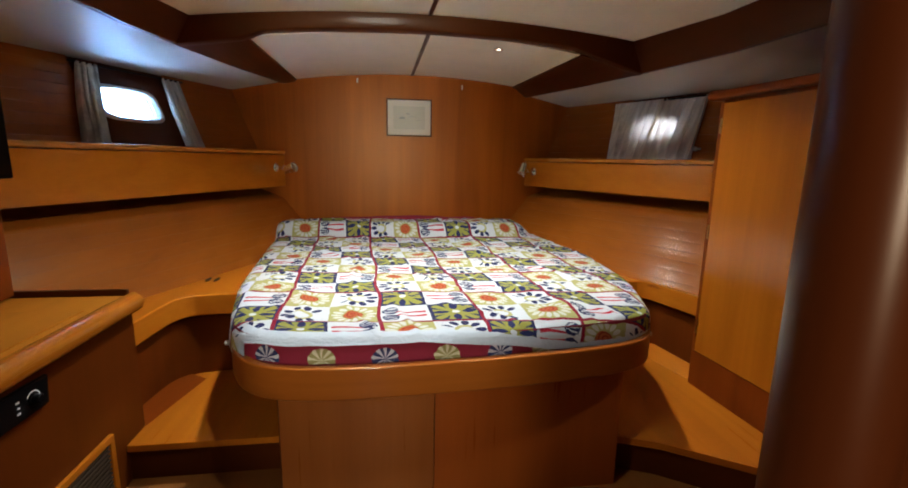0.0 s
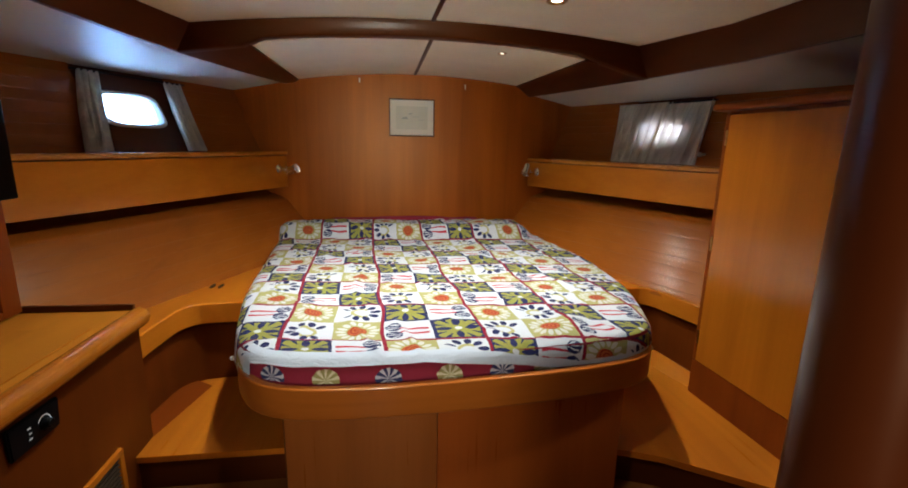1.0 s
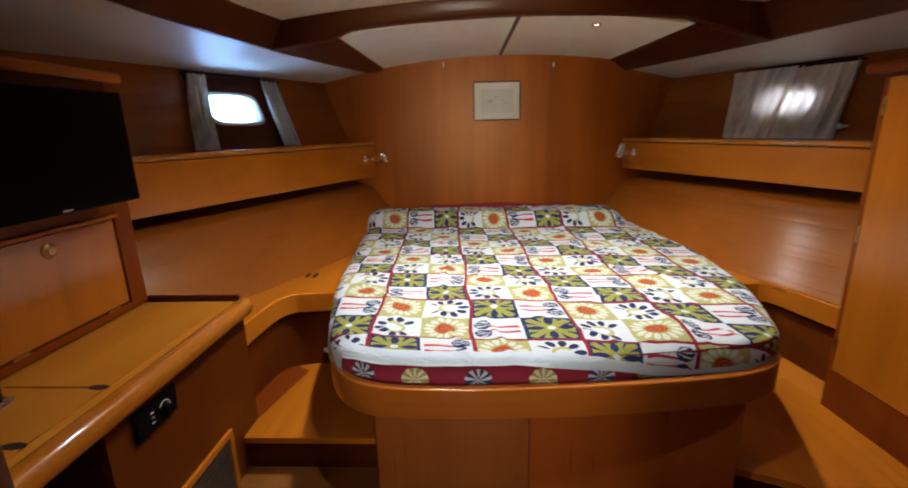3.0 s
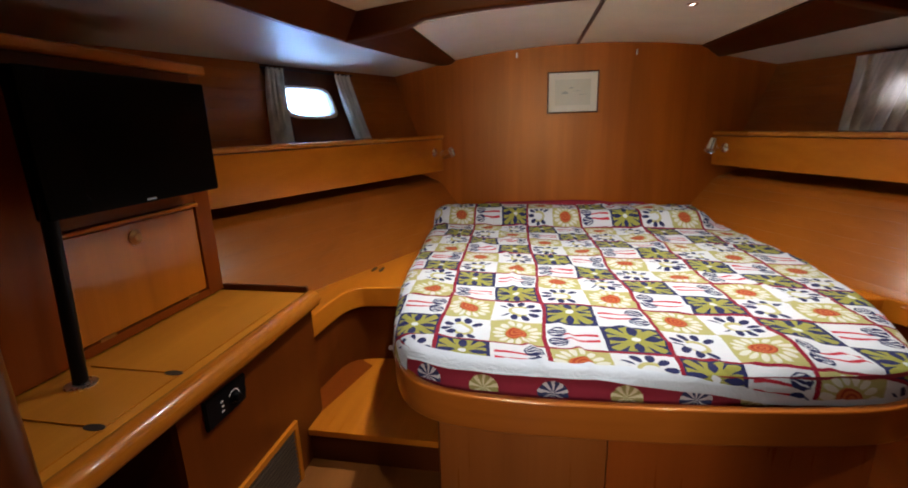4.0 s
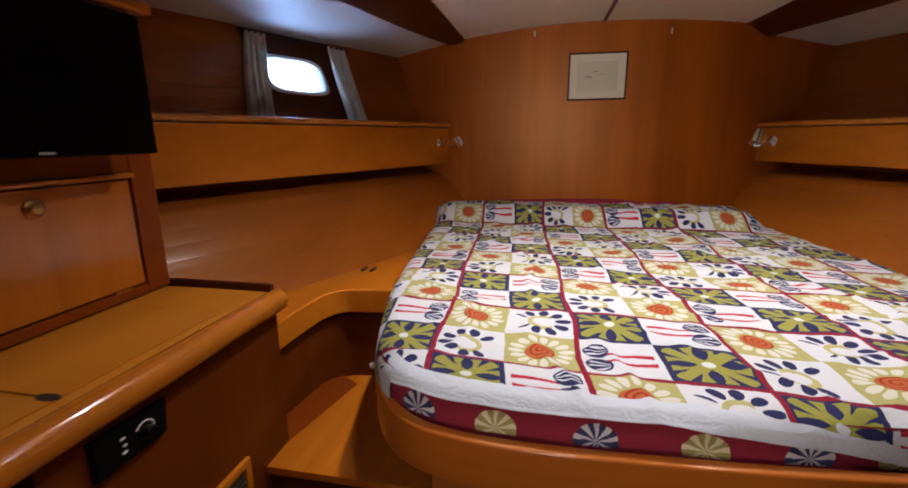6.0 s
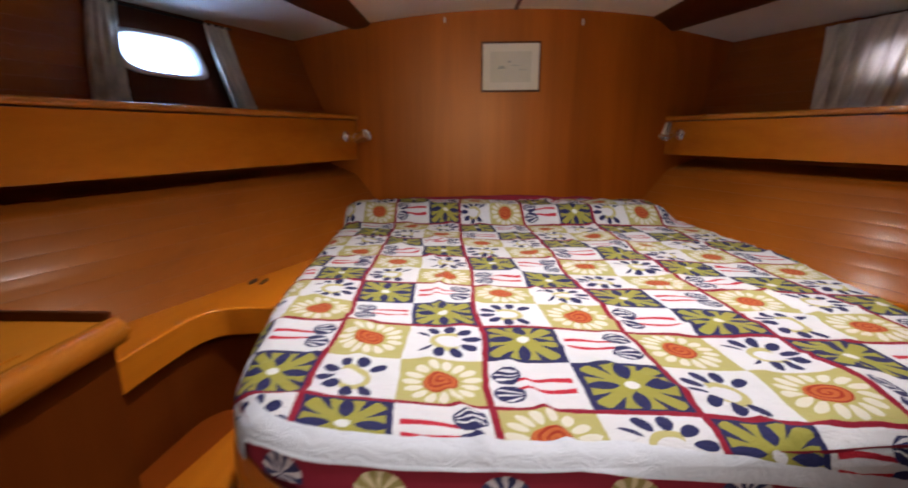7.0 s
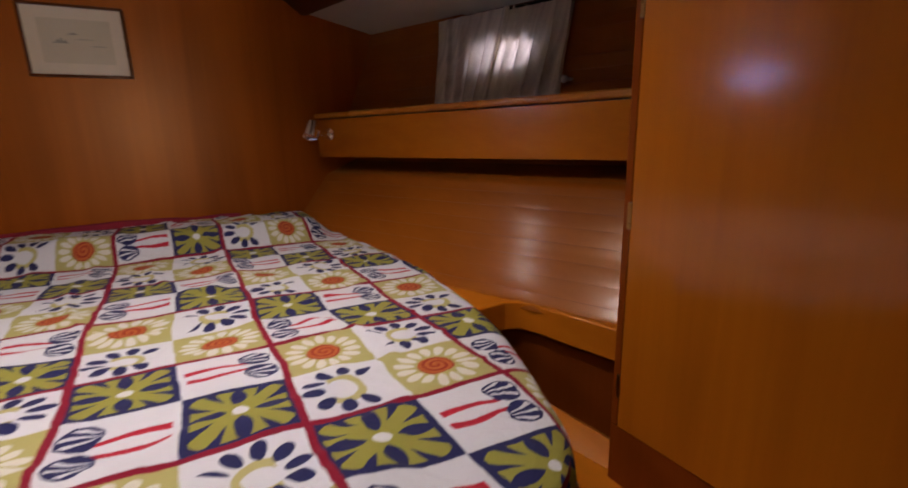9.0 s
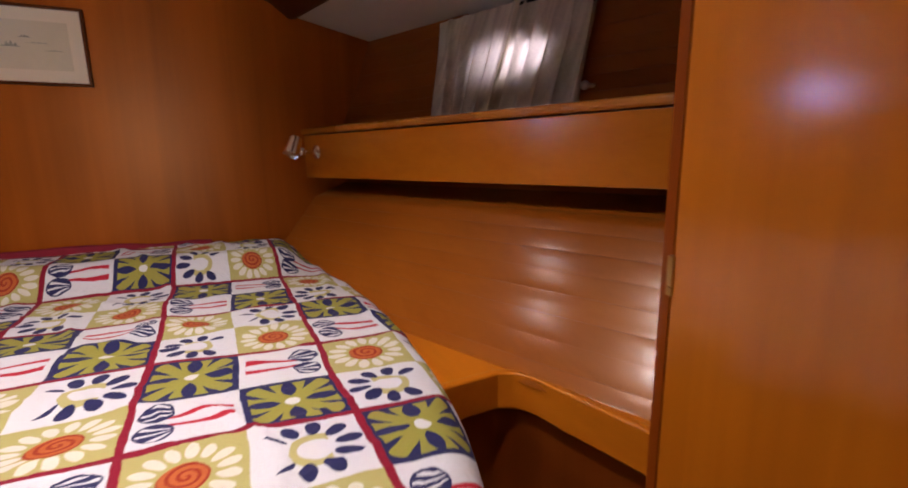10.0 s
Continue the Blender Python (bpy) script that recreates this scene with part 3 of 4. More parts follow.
for x, y, rad in ((0.268, DOOR_Y, 0.033), (-0.410, 0.372, 0.031)):
    bm = bmesh.new()
    lathe(bm, [(rad, FLOOR), (rad, 2.06)], Matrix.Translation((x, y, 0)), 32)
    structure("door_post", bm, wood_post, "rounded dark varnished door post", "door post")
# unseen walls, added to shut outside light out behind the doorway
structure("wall_passage_port", boxed(-0.90, -0.86, -1.7, DOOR_Y - 0.022, FLOOR, 2.10), wood_z, "veneer wall of the passage", "wall")
structure("wall_passage_starboard", boxed(0.80, 0.84, -1.7, DOOR_Y - 0.022, FLOOR, 2.10), wood_z, "veneer wall of the passage", "wall")
# assumed end wall, its opening made to hold the fill lamp
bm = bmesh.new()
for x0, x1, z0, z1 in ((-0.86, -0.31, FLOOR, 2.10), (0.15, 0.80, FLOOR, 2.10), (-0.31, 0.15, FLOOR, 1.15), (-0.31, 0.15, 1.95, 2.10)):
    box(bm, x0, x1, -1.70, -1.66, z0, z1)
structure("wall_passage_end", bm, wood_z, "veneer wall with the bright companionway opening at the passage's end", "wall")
# added warm area lamp, unseen: stands in for light coming through the doorway
door_fill = lamp("doorway_fill_lamp", "AREA", Matrix.Translation((-0.08, -1.67, 1.55)) @ pose(0, 0, 0, 90, 0, 0), DOOR_FILL_POWER, (1.0, 0.85, 0.66))
door_fill.data.shape, door_fill.data.size, door_fill.data.size_y, door_fill.data.spread = "RECTANGLE", 0.44, 0.78, radians(75)
structure("ceiling_passage", boxed(-0.90, 0.84, -1.7, DOOR_Y - 0.022, 2.03, 2.06), vinyl, "cream vinyl passage ceiling", "ceiling")
# unseen cover and outer walls, added only to block the sky
structure("ceiling_cover", boxed(-2.5, 2.7, -1.8, 3.5, 2.13, 2.16), vinyl, "unseen cover that keeps sky light out of the cabin", "ceiling")
structure("wall_outer_port", boxed(-2.45, -2.40, 0.2, 1.2, FLOOR, 2.13), wood_deep_z, "closing wall", "wall")
structure("wall_outer_starboard", boxed(2.45, 2.50, 0.2, 1.2, FLOOR, 2.13), wood_deep_z, "closing wall", "wall")


def downlight(x, y, z, energy, size=1.0):
    ob = thing("ceiling_light", (x, y, z), "small round recessed ceiling downlight, lit", "light", "ceiling downlights")
    bm = bmesh.new()
    lathe(bm, [(size * a, size * b) for a, b in ((0.026, 0.0), (0.040, -0.002), (0.042, -0.006), (0.034, -0.010), (0.028, -0.006), (0.026, -0.002))], Matrix.Translation((x, y, z)), 28)
    part("bezel", bm, brass, ob)
    bm = bmesh.new()
    lathe(bm, [(size * a, size * b) for a, b in ((0.025, -0.0012), (0.012, -0.0045), (0.002, -0.0055))], Matrix.Translation((x, y, z)), 24)
    part("lens", bm, lens_glow, ob)
    light = lamp("downlight_lamp", "AREA", Matrix.Translation((x, y, z - 0.014)), energy, WARM)
    light.data.shape, light.data.size, light.data.spread = "DISK", 0.05, radians(125)
    return ob


for x, y, share in DOWNLIGHTS:
    downlight(x, y, front_z(x), LAMP_POWER * share)
downlight(*REAR_LIGHT, rear_z(*REAR_LIGHT), REAR_POWER, 0.6)
# added fill, out of view behind the doorway
for x, y in UNSEEN_LIGHTS:
    downlight(x, y, 2.03, UNSEEN_POWER)


# ---------------------------------------------------------------- side shelves
def side_shelf(side):
    s = SIDE[side]
    y0 = 1.62
    ob = thing("side_shelf", (side_x(side, 2.5), 2.5, s["low"]), "long varnished wooden shelf with a deep front along the hull", "shelf", "shelves along the hull")
    path = [(side_x(side, y), y, 0) for y in ((y0, BULK - 0.002) if side < 0 else (BULK - 0.002, y0))]
    bm = bmesh.new()
    sweep(bm, path, [(p, q) for p, q in rounded(-0.018, 0.0, s["low"], s["top"] - 0.004, 0.003, 2)])
    part("fascia", bm, wood_pale_y, ob)
    y = y0
    rnd = random.Random(side + 5)
    while y < BULK - 0.002:
        y1 = min(y + rnd.uniform(0.16, 0.34), BULK - 0.002)
        if BULK - y1 < 0.08:
            y1 = BULK - 0.002
        ends = [(side_x(side, v), v, 0) for v in ((y, y1 - 0.0006) if side < 0 else (y1 - 0.0006, y))]
        part("lip_piece", sweep(bmesh.new(), ends, rounded(-0.040, 0.012, s["top"], s["top"] + 0.026, 0.011, 4)), wood_lip, ob, "rounded wooden lip")
        y = y1
    bm = bmesh.new()
    rows = [[(side_x(side, y) + side * 0.03, y, s["top"]), (hull_x(side, y, s["top"]) - side * 0.002, y, s["top"])] for y in (y0, BULK - 0.002)]
    sheet(bm, rows, (0, 0, 0.014))
    part("board", bm, wood_y, ob)
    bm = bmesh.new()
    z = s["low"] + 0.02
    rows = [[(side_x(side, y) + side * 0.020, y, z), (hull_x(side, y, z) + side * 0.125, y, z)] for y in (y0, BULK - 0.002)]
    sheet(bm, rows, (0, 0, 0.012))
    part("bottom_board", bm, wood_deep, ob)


for side in (-1, 1):
    side_shelf(side)


# ---------------------------------------------------------------- ledges and foot wells beside the berth
LEDGE = {-1: [(-0.935, 1.50), (-0.930, 1.70), (-0.920, 1.88), (-0.905, 1.975), (-0.860, 2.035), (-0.78, 2.055), (-0.45, 2.09)],
         1: [(1.452, 1.68), (1.425, 1.80), (1.375, 1.98), (1.345, 2.085), (1.295, 2.130), (1.22, 2.132), (0.85, 2.10)]}
LEDGE_TOP = 0.757


def ledge(side):
    s = SIDE[side]
    line = [tuple(p)[:2] for p in smooth_line([(*p, 0) for p in LEDGE[side]], 6)]
    ob = thing("berth_ledge", (*line[len(line) // 2], 0.385), "wooden ledge with a curved front beside the berth", "ledge", "ledges beside the berth")
    back = [(line[-1][0], BULK - 0.002), (hull_x(side, BULK, LEDGE_TOP) + side * 0.01, BULK - 0.002), (hull_x(side, line[0][1], LEDGE_TOP) + side * 0.01, line[0][1])]
    outline = line + back
    if side > 0:
        outline = outline[::-1]
    bm = prism(bmesh.new(), outline, LEDGE_TOP - 0.03, LEDGE_TOP - 0.002)
    part("ledge_top", bm, wood_pale_y, ob)
    path = [(*p, 0) for p in (line if side > 0 else line[::-1])]
    bm = sweep(bmesh.new(), path, rounded(-0.012, 0.012, LEDGE_TOP - 0.092, LEDGE_TOP + 0.002, 0.007, 3))
    part("front_strip", bm, wood_pale_y, ob, "lighter bent wooden front strip")
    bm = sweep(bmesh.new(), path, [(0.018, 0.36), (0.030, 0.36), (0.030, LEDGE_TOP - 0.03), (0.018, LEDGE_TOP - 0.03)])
    # the well's shade is put into this darker veneer
    part("well_panel", bm, wood_shaded_z, ob, "veneer wall of the foot well")
    return ob


for side in (-1, 1):
    ledge(side)

ob = thing("foot_step", (-0.6, 1.75, FLOOR), "low wooden step in the corner beside the berth", "step", "steps beside the berth")
outline = [(-0.97, 1.525), (-0.30, 1.525), (-0.30, 2.20), (-0.97, 2.13)]
part("tread", prism(bmesh.new(), outline, 0.360, 0.385, 0.003), wood_pale_y, ob)
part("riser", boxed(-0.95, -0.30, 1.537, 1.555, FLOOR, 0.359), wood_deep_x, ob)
bm = sheet(bmesh.new(), [[(-0.958, 1.50, 0.415), (-0.950, 2.085, 0.395)], [(-0.912, 1.50, 0.3865), (-0.805, 2.0, 0.3862)]], (-0.02, 0, -0.01))
# darker veneer than the tread: the slope's weaker light is put into colour
part("sloping_board", bm, wood_y, ob)
ob = thing("foot_step", (1.1, 1.6, FLOOR), "low wooden step with an angled front beneath the locker", "step", "steps beside the berth")
outline = [(0.70, 1.41), (0.83, 1.385), (0.95, 1.335), (1.08, 1.245), (1.20, 1.165), (1.39, 1.035), (1.36, 1.70), (1.42, 2.16), (0.70, 2.16)]
part("tread", prism(bmesh.new(), outline, 0.360, 0.385, 0.003), wood_pale_y, ob)
inner = [(x - 0.004, y + 0.014) for x, y in outline[:6]]
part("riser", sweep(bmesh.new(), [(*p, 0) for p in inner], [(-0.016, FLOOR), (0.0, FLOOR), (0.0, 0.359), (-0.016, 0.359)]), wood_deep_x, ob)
bm = sheet(bmesh.new(), [[(1.425, 1.70, 0.430), (1.365, 2.12, 0.430)], [(1.375, 1.70, 0.387), (1.27, 2.12, 0.387)]], (0.02, 0, -0.01))
part("sloping_board", bm, wood_pale_y, ob)

# flat dark patches paint the slots' inner shade; nothing is cut
tagged_slots = thing("air_slots", (-0.863, 2.313, LEDGE_TOP), "two dark flat patches drawn as finger slots in the wooden ledge", "slots")
for dx in (-0.02, 0.02):
    part("slot", prism(bmesh.new(), [(-0.863 + dx + 0.016 * math.cos(a) * 0.6, 2.313 + 0.035 * math.sin(a)) for a in (k * math.pi / 8 for k in range(16))], LEDGE_TOP - 0.003, LEDGE_TOP + 0.0015), dark_gap, tagged_slots)

# ---------------------------------------------------------------- the berth
BED_LINE = [(-0.705, 3.34), (-0.655, 2.80), (-0.605, 2.30), (-0.548, 1.80), (-0.500, 1.53), (-0.457, 1.40), (-0.388, 1.305), (-0.28, 1.258), (-0.10, 1.245),
            (0.17, 1.255), (0.45, 1.278), (0.68, 1.310), (0.82, 1.352), (0.90, 1.425), (0.955, 1.56), (1.035, 1.88), (1.09, 2.40), (1.07, 2.80), (0.99, 3.15), (0.94, 3.34)]
line = [(p.x, p.y) for p in smooth_line([(*p, 0) for p in BED_LINE], 6)]
berth = thing("berth", (0.2, 2.3, FLOOR), "built-in double berth with a rounded varnished wooden surround", "bed")
bm = sweep(bmesh.new(), [(*p, 0) for p in line], rounded(-0.006, 0.022, 0.676, 0.775, 0.006, 3))
part("surround", bm, wood_bent, berth, "bent wooden lip round the mattress")
part("platform", prism(bmesh.new(), line, 0.686, 0.71), wood_deep, berth)
base_line = [(-0.62, 3.34), (-0.40, 1.60), (-0.345, 1.345), (-0.33, 1.33), (0.77, 1.33), (0.79, 1.345), (0.88, 1.62), (0.90, 3.34)]
part("base", prism(bmesh.new(), base_line, FLOOR, 0.687), wood_z, berth, "upright veneer base")
part("front_panel", boxed(-0.335, 0.139, 1.318, 1.3295, FLOOR, 0.677, bevel=0.0015), wood_leaf, berth, "lighter veneer leaf")
part("front_panel", boxed(0.141, 0.775, 1.318, 1.3295, FLOOR, 0.677, bevel=0.0015), wood_lit_red_leaf, berth, "redder veneer leaf, its colour lightened as if lit")
for bx, by in ((0.936, 1.462), (-0.527, 1.520)):
    spot = Matrix.Translation((bx + math.copysign(0.006, bx), by, 0.745)) @ pose(0, 0, 0, 0, math.copysign(90, bx), 0)
    part("button", lathe(bmesh.new(), [(0.008, 0), (0.008, 0.010), (0.005, 0.012)], spot, 12), plastic_white, berth, "small white press button")
bm = lathe(bmesh.new(), [(0.004, 0), (0.004, 0.008)], Matrix.Translation((-0.125, 1.318, 0.635)) @ pose(0, 0, 0, 90, 0, 0), 10)
part("peg", bm, dark_gap, berth, "small dark peg")


QUILT_LINE = [(-0.735, 3.33), (-0.725, 2.95), (-0.675, 2.45), (-0.620, 1.95), (-0.575, 1.72), (-0.530, 1.54), (-0.485, 1.415), (-0.405, 1.322), (-0.28, 1.276), (-0.10, 1.264),
              (0.17, 1.272), (0.45, 1.294), (0.68, 1.325), (0.84, 1.368), (0.935, 1.45), (0.995, 1.60), (1.080, 1.90), (1.108, 2.30), (1.085, 2.70), (1.005, 3.10), (0.945, 3.33)]


def resampled(points, count):
    pts = np.array(points, dtype=float)
    run = np.concatenate(([0], np.cumsum(np.hypot(*np.diff(pts, axis=0).T))))
    at = np.linspace(0, run[-1], count)
    return np.stack([np.interp(at, run, pts[:, 0]), np.interp(at, run, pts[:, 1])], 1)


def quilt():
    nx, ny = 190, 210
    outline = np.array([(p.x, p.y) for p in smooth_line([(*p, 0) for p in QUILT_LINE], 10)])
    il = int(np.argmin(np.hypot(outline[:, 0] + 0.455, outline[:, 1] - 1.37)))
    ir = int(np.argmin(np.hypot(outline[:, 0] - 0.90, outline[:, 1] - 1.41)))
    fore, port, starb = resampled(outline[il:ir + 1], nx), resampled(outline[:il + 1][::-1], ny), resampled(outline[ir:], ny)
    rear = resampled([port[-1], starb[-1]], nx)
    s = np.linspace(0, 1, nx)[None, :, None]
    t = np.linspace(0, 1, ny)[:, None, None]
    grid = (1 - t) * fore[None] + t * rear[None] + (1 - s) * port[:, None] + s * starb[:, None]
    grid -= (1 - t) * (1 - s) * fore[0] + (1 - t) * s * fore[-1] + t * (1 - s) * rear[0] + t * s * rear[-1]
    flat = grid.reshape(-1, 2)
    # distance to the hanging edges, with the way outwards
    a, b = outline[:-1], outline[1:]
    ab = b - a
    best = np.full(len(flat), 9.0)
    seg = np.zeros(len(flat), dtype=int)
    for k in range(len(a)):
        w = np.clip(((flat - a[k]) @ ab[k]) / (ab[k] @ ab[k]), 0, 1)
        d = np.hypot(*(flat - a[k] - w[:, None] * ab[k]).T)
        closer = d < best
        best[closer], seg[closer] = d[closer], k
    out = np.stack([ab[:, 1], -ab[:, 0]], 1) / np.hypot(ab[:, 0], ab[:, 1])[:, None]
    verts, uvs, edges = [], [], []
    depth, reach = 0.855, 0.062
    for k, (x, y) in enumerate(flat):
        d = best[k]
        z = depth
        front = il <= seg[k] < ir
        # the quilt's front edge lies up on the mattress, and hangs lower towards starboard
        roll = 0.75 - 0.36 * min(max((x + 0.47) / 0.09, 0), 1) * min(max((0.62 - x) / 0.35, 0), 1) if front else 0.75
        if d < reach:
            z -= roll * reach * (1 - math.sqrt(max(0.0, 1 - (1 - d / reach) ** 2)))
        drop = depth - z
        hump = min(max((y - 2.895 - 0.06 * (0.2 - x)) / 0.15, 0), 1) * min(1.0, max(0.0, (0.99 - x) / 0.12))
        z += 0.085 * hump * hump * (3 - 2 * hump)
        z -= 0.05 * max(0.0, (y - 3.22) / 0.12) ** 2
        p = Vector((x, y, 0))
        calm = min(1.0, d / 0.05 + 0.25)
        z += calm * 0.010 * (noise.noise(p * 3.1) + 0.5 * noise.noise(p * 7.3))
        ridge = noise.noise(Vector((x * 4.0 + 2.0 + 1.2 * y, y * 2.2, 1.7)))
        z += calm * 0.008 * math.exp(-(ridge / 0.06) ** 2)
        ridge = noise.noise(Vector((x * 2.2 - 1.5 * y, y * 5.0 + 3.0, 8.1)))
        z += calm * 0.005 * math.exp(-(ridge / 0.05) ** 2)
        z += 0.018 * math.exp(-((x - 0.60 - 0.5 * (y - 1.45)) / 0.07) ** 2 - ((y - 1.44) / 0.12) ** 2)
        verts.append((x, y, z))
        o = out[seg[k]]
        shift = o * drop
        uvs.append((x + shift[0], y + shift[1]))
        edges.append((x, d - drop if front else d - drop + 0.030 if seg[k] < il and y > 1.95 else 1.0))
    faces = [(j * nx + i, j * nx + i + 1, (j + 1) * nx + i + 1, (j + 1) * nx + i) for j in range(ny - 1) for i in range(nx - 1)]
    rim = [j * nx for j in range(ny - 1, -1, -1)] + list(range(1, nx)) + [j * nx + nx - 1 for j in range(1, ny)]
    last = rim
    for level in range(1, 5):
        row = []
        for k in rim:
            x, y, z = verts[k]
            u, v = uvs[k]
            o = out[seg[k]]
            is_front = il <= seg[k] < ir
            low = 0.828 + 0.006 * noise.noise(Vector((x * 9, 0, 3))) - 0.058 * min(max((x - 0.12) / 0.45, 0), 1) if il + 4 <= seg[k] < ir else 0.752
            low = min(low, z - 0.004)
            z1 = z + (low - z) * level / 4
            flare = 0.004 * math.sin(level / 4 * math.pi / 2) + (0.004 * noise.noise(Vector((x * 14, y * 14, 0.5))) * level / 4)
            verts.append((x + o[0] * flare, y + o[1] * flare, z1))
            uvs.append((u + o[0] * (z - z1), v + o[1] * (z - z1)))
            edges.append((x, min(1.0, edges[k][1] - (z - z1)) if is_front or edges[k][1] < 0.5 else 1.0))
            row.append(len(verts) - 1)
        for m in range(len(rim) - 1):
            faces.append((last[m], row[m], row[m + 1], last[m + 1]))
        last = row
    count = nx * ny
    cover = [f for f in faces if max(f) < count]
    drop_faces = [f for f in faces if max(f) >= count]
    ob = thing("bed_quilt", (0.2, 2.2, 0.75), "patchwork-print cotton quilt in navy, olive, white and red over the mattress", "quilt")
    for name, part_faces in (("cover", cover), ("hanging_edge", drop_faces)):
        used = sorted({i for f in part_faces for i in f})
        place = {i: k for k, i in enumerate(used)}
        mesh = bpy.data.meshes.new(name)
        mesh.from_pydata([verts[i] for i in used], [], [tuple(place[i] for i in f) for f in part_faces])
        for layer_name, values in (("print", uvs), ("edge", edges)):
            layer = mesh.uv_layers.new(name=layer_name)
            which = np.zeros(len(mesh.loops), dtype=np.int32)
            mesh.loops.foreach_get("vertex_index", which)
            layer.data.foreach_set("uv", np.array([values[i] for i in used], dtype=np.float32)[which].ravel())
        mesh.materials.append(quilt_mat)
        mesh.shade_smooth()
        piece = new(name, mesh)
        piece.parent = ob
        piece.matrix_parent_inverse = Matrix.Translation(-Vector(ob.location))
    # the crimson spread that shows below the quilt at the front
    path = outline[il - 8:ir + 1]
    verts, uvs, faces = [], [], []
    run = 0.0
    for k, (x, y) in enumerate(path):
        o = out[min(il - 8 + k, len(out) - 1)]
        if k:
            run += math.hypot(x - path[k - 1][0], y - path[k - 1][1])
        for m, z in enumerate((0.842, 0.815, 0.790, 0.765, 0.735, 0.712)):
            puff = -0.010 + 0.006 * math.sin(m / 5 * math.pi) + 0.003 * noise.noise(Vector((run * 12, z * 20, 4)))
            verts.append((x + o[0] * puff, y + o[1] * puff, z))
            uvs.append((run, z))
        if k:
            for m in range(5):
                a0 = (k - 1) * 6 + m
                faces.append((a0, a0 + 6, a0 + 7, a0 + 1))
    mesh = bpy.data.meshes.new("spread")
    mesh.from_pydata(verts, [], faces)
    layer = mesh.uv_layers.new(name="print")
    for loop in mesh.loops:
        layer.data[loop.index].uv = uvs[loop.vertex_index]
    mesh.materials.append(shell_mat)
    mesh.shade_smooth()
    tagged(new("bedspread", mesh), "crimson cotton bedspread with fan shells under the quilt", "bedspread")
    # its top edge behind the pillow
    rows = []
    for k in range(41):
        x = -0.42 + 1.05 * k / 40
        lift = 0.006 * noise.noise(Vector((x * 8, 1, 2)))
        z = 0.940 + lift + 0.012 * math.exp(-((x - 0.15) / 0.25) ** 2)
        rows.append([(x, 3.300, z - 0.03), (x, 3.315, z - 0.004), (x, 3.332, z), (x, 3.347, z - 0.008), (x, 3.354, z - 0.05)])
    single("sheet_edge", sheet(bmesh.new(), rows), crimson, "crimson sheet edge tucked behind the pillows", "sheet")


quilt()


# ---------------------------------------------------------------- port desk with cabinet and television
desk = thing("desk", (-1.05, 1.0, FLOOR), "built-in varnished wooden desk with a rounded front edge and lids", "desk")
part("top", boxed(-1.75, -0.885, 0.41, 1.655, 0.845, 0.876, bevel=0.002), wood_desk, desk)
bm = sweep(bmesh.new(), [(-0.87, 0.41, 0), (-0.87, 1.62, 0), (-0.872, 1.66, 0)], rounded(-0.040, 0.024, 0.824, 0.888, 0.028, 6))
bmesh.ops.bevel(bm, geom=[e for e in bm.edges if all(v.co.y > 1.655 for v in e.verts)], offset=0.01, segments=3, affect="EDGES")
part("front_edge", bm, wood_nose, desk, "thick rounded wooden nosing")
part("end_fiddle", boxed(-1.27, -0.90, 1.655, 1.672, 0.80, 0.897, bevel=0.004), wood_deep_x, desk, "dark wooden strip at the desk's end")
for y0, y1 in ((1.072, 1.487), (0.858, 1.066), (0.45, 0.852)):
    part("lid", boxed(-1.205, -0.935, y0, y1, 0.877, 0.8815, bevel=0.0015), wood_desk, desk, "flush lid")
for y in (1.069, 0.855):
    # no opening here: a dark patch paints the hole's shade
    bm = prism(bmesh.new(), [(-0.952 + 0.026 * math.cos(a), y + 0.011 * math.sin(a)) for a in (k * math.pi / 8 for k in range(16))], 0.8816, 0.8825)
    part("finger_hole", bm, dark_gap, desk, "dark flat patch drawn as a finger hole")
# darker veneer colour carries the shade on the desk front
part("front_panel", boxed(-0.905, -0.885, 0.98, 1.645, FLOOR, 0.845), wood_shaded_z, desk)
part("end_panel", boxed(-1.75, -0.905, 1.627, 1.645, FLOOR, 0.845), wood_z, desk)
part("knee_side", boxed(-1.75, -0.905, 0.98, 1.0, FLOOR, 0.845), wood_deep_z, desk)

switch = thing("switch_panel", (-0.884, 1.14, 0.76), "black control panel with a round knob on the desk front", "switch panel")
bm = bmesh.new()
bm = sheet(bm, [[(-0.884, 1.058, 0.722), (-0.884, 1.216, 0.722)], [(-0.884, 1.058, 0.806), (-0.884, 1.224, 0.800)]], (0.012, 0, 0))
bmesh.ops.bevel(bm, geom=list(bm.edges), offset=0.004, segments=2, affect="EDGES")
part("plate", bm, black_plastic, switch)
turn_x = Matrix.Translation((-0.872, 1.165, 0.760)) @ pose(0, 0, 0, 0, 90, 0)
bm = lathe(bmesh.new(), [(0.017, 0), (0.016, 0.004), (0.013, 0.005), (0.012, 0.016), (0.010, 0.018)], turn_x, 24)
part("knob", bm, black_plastic, switch)
bm = bmesh.new()
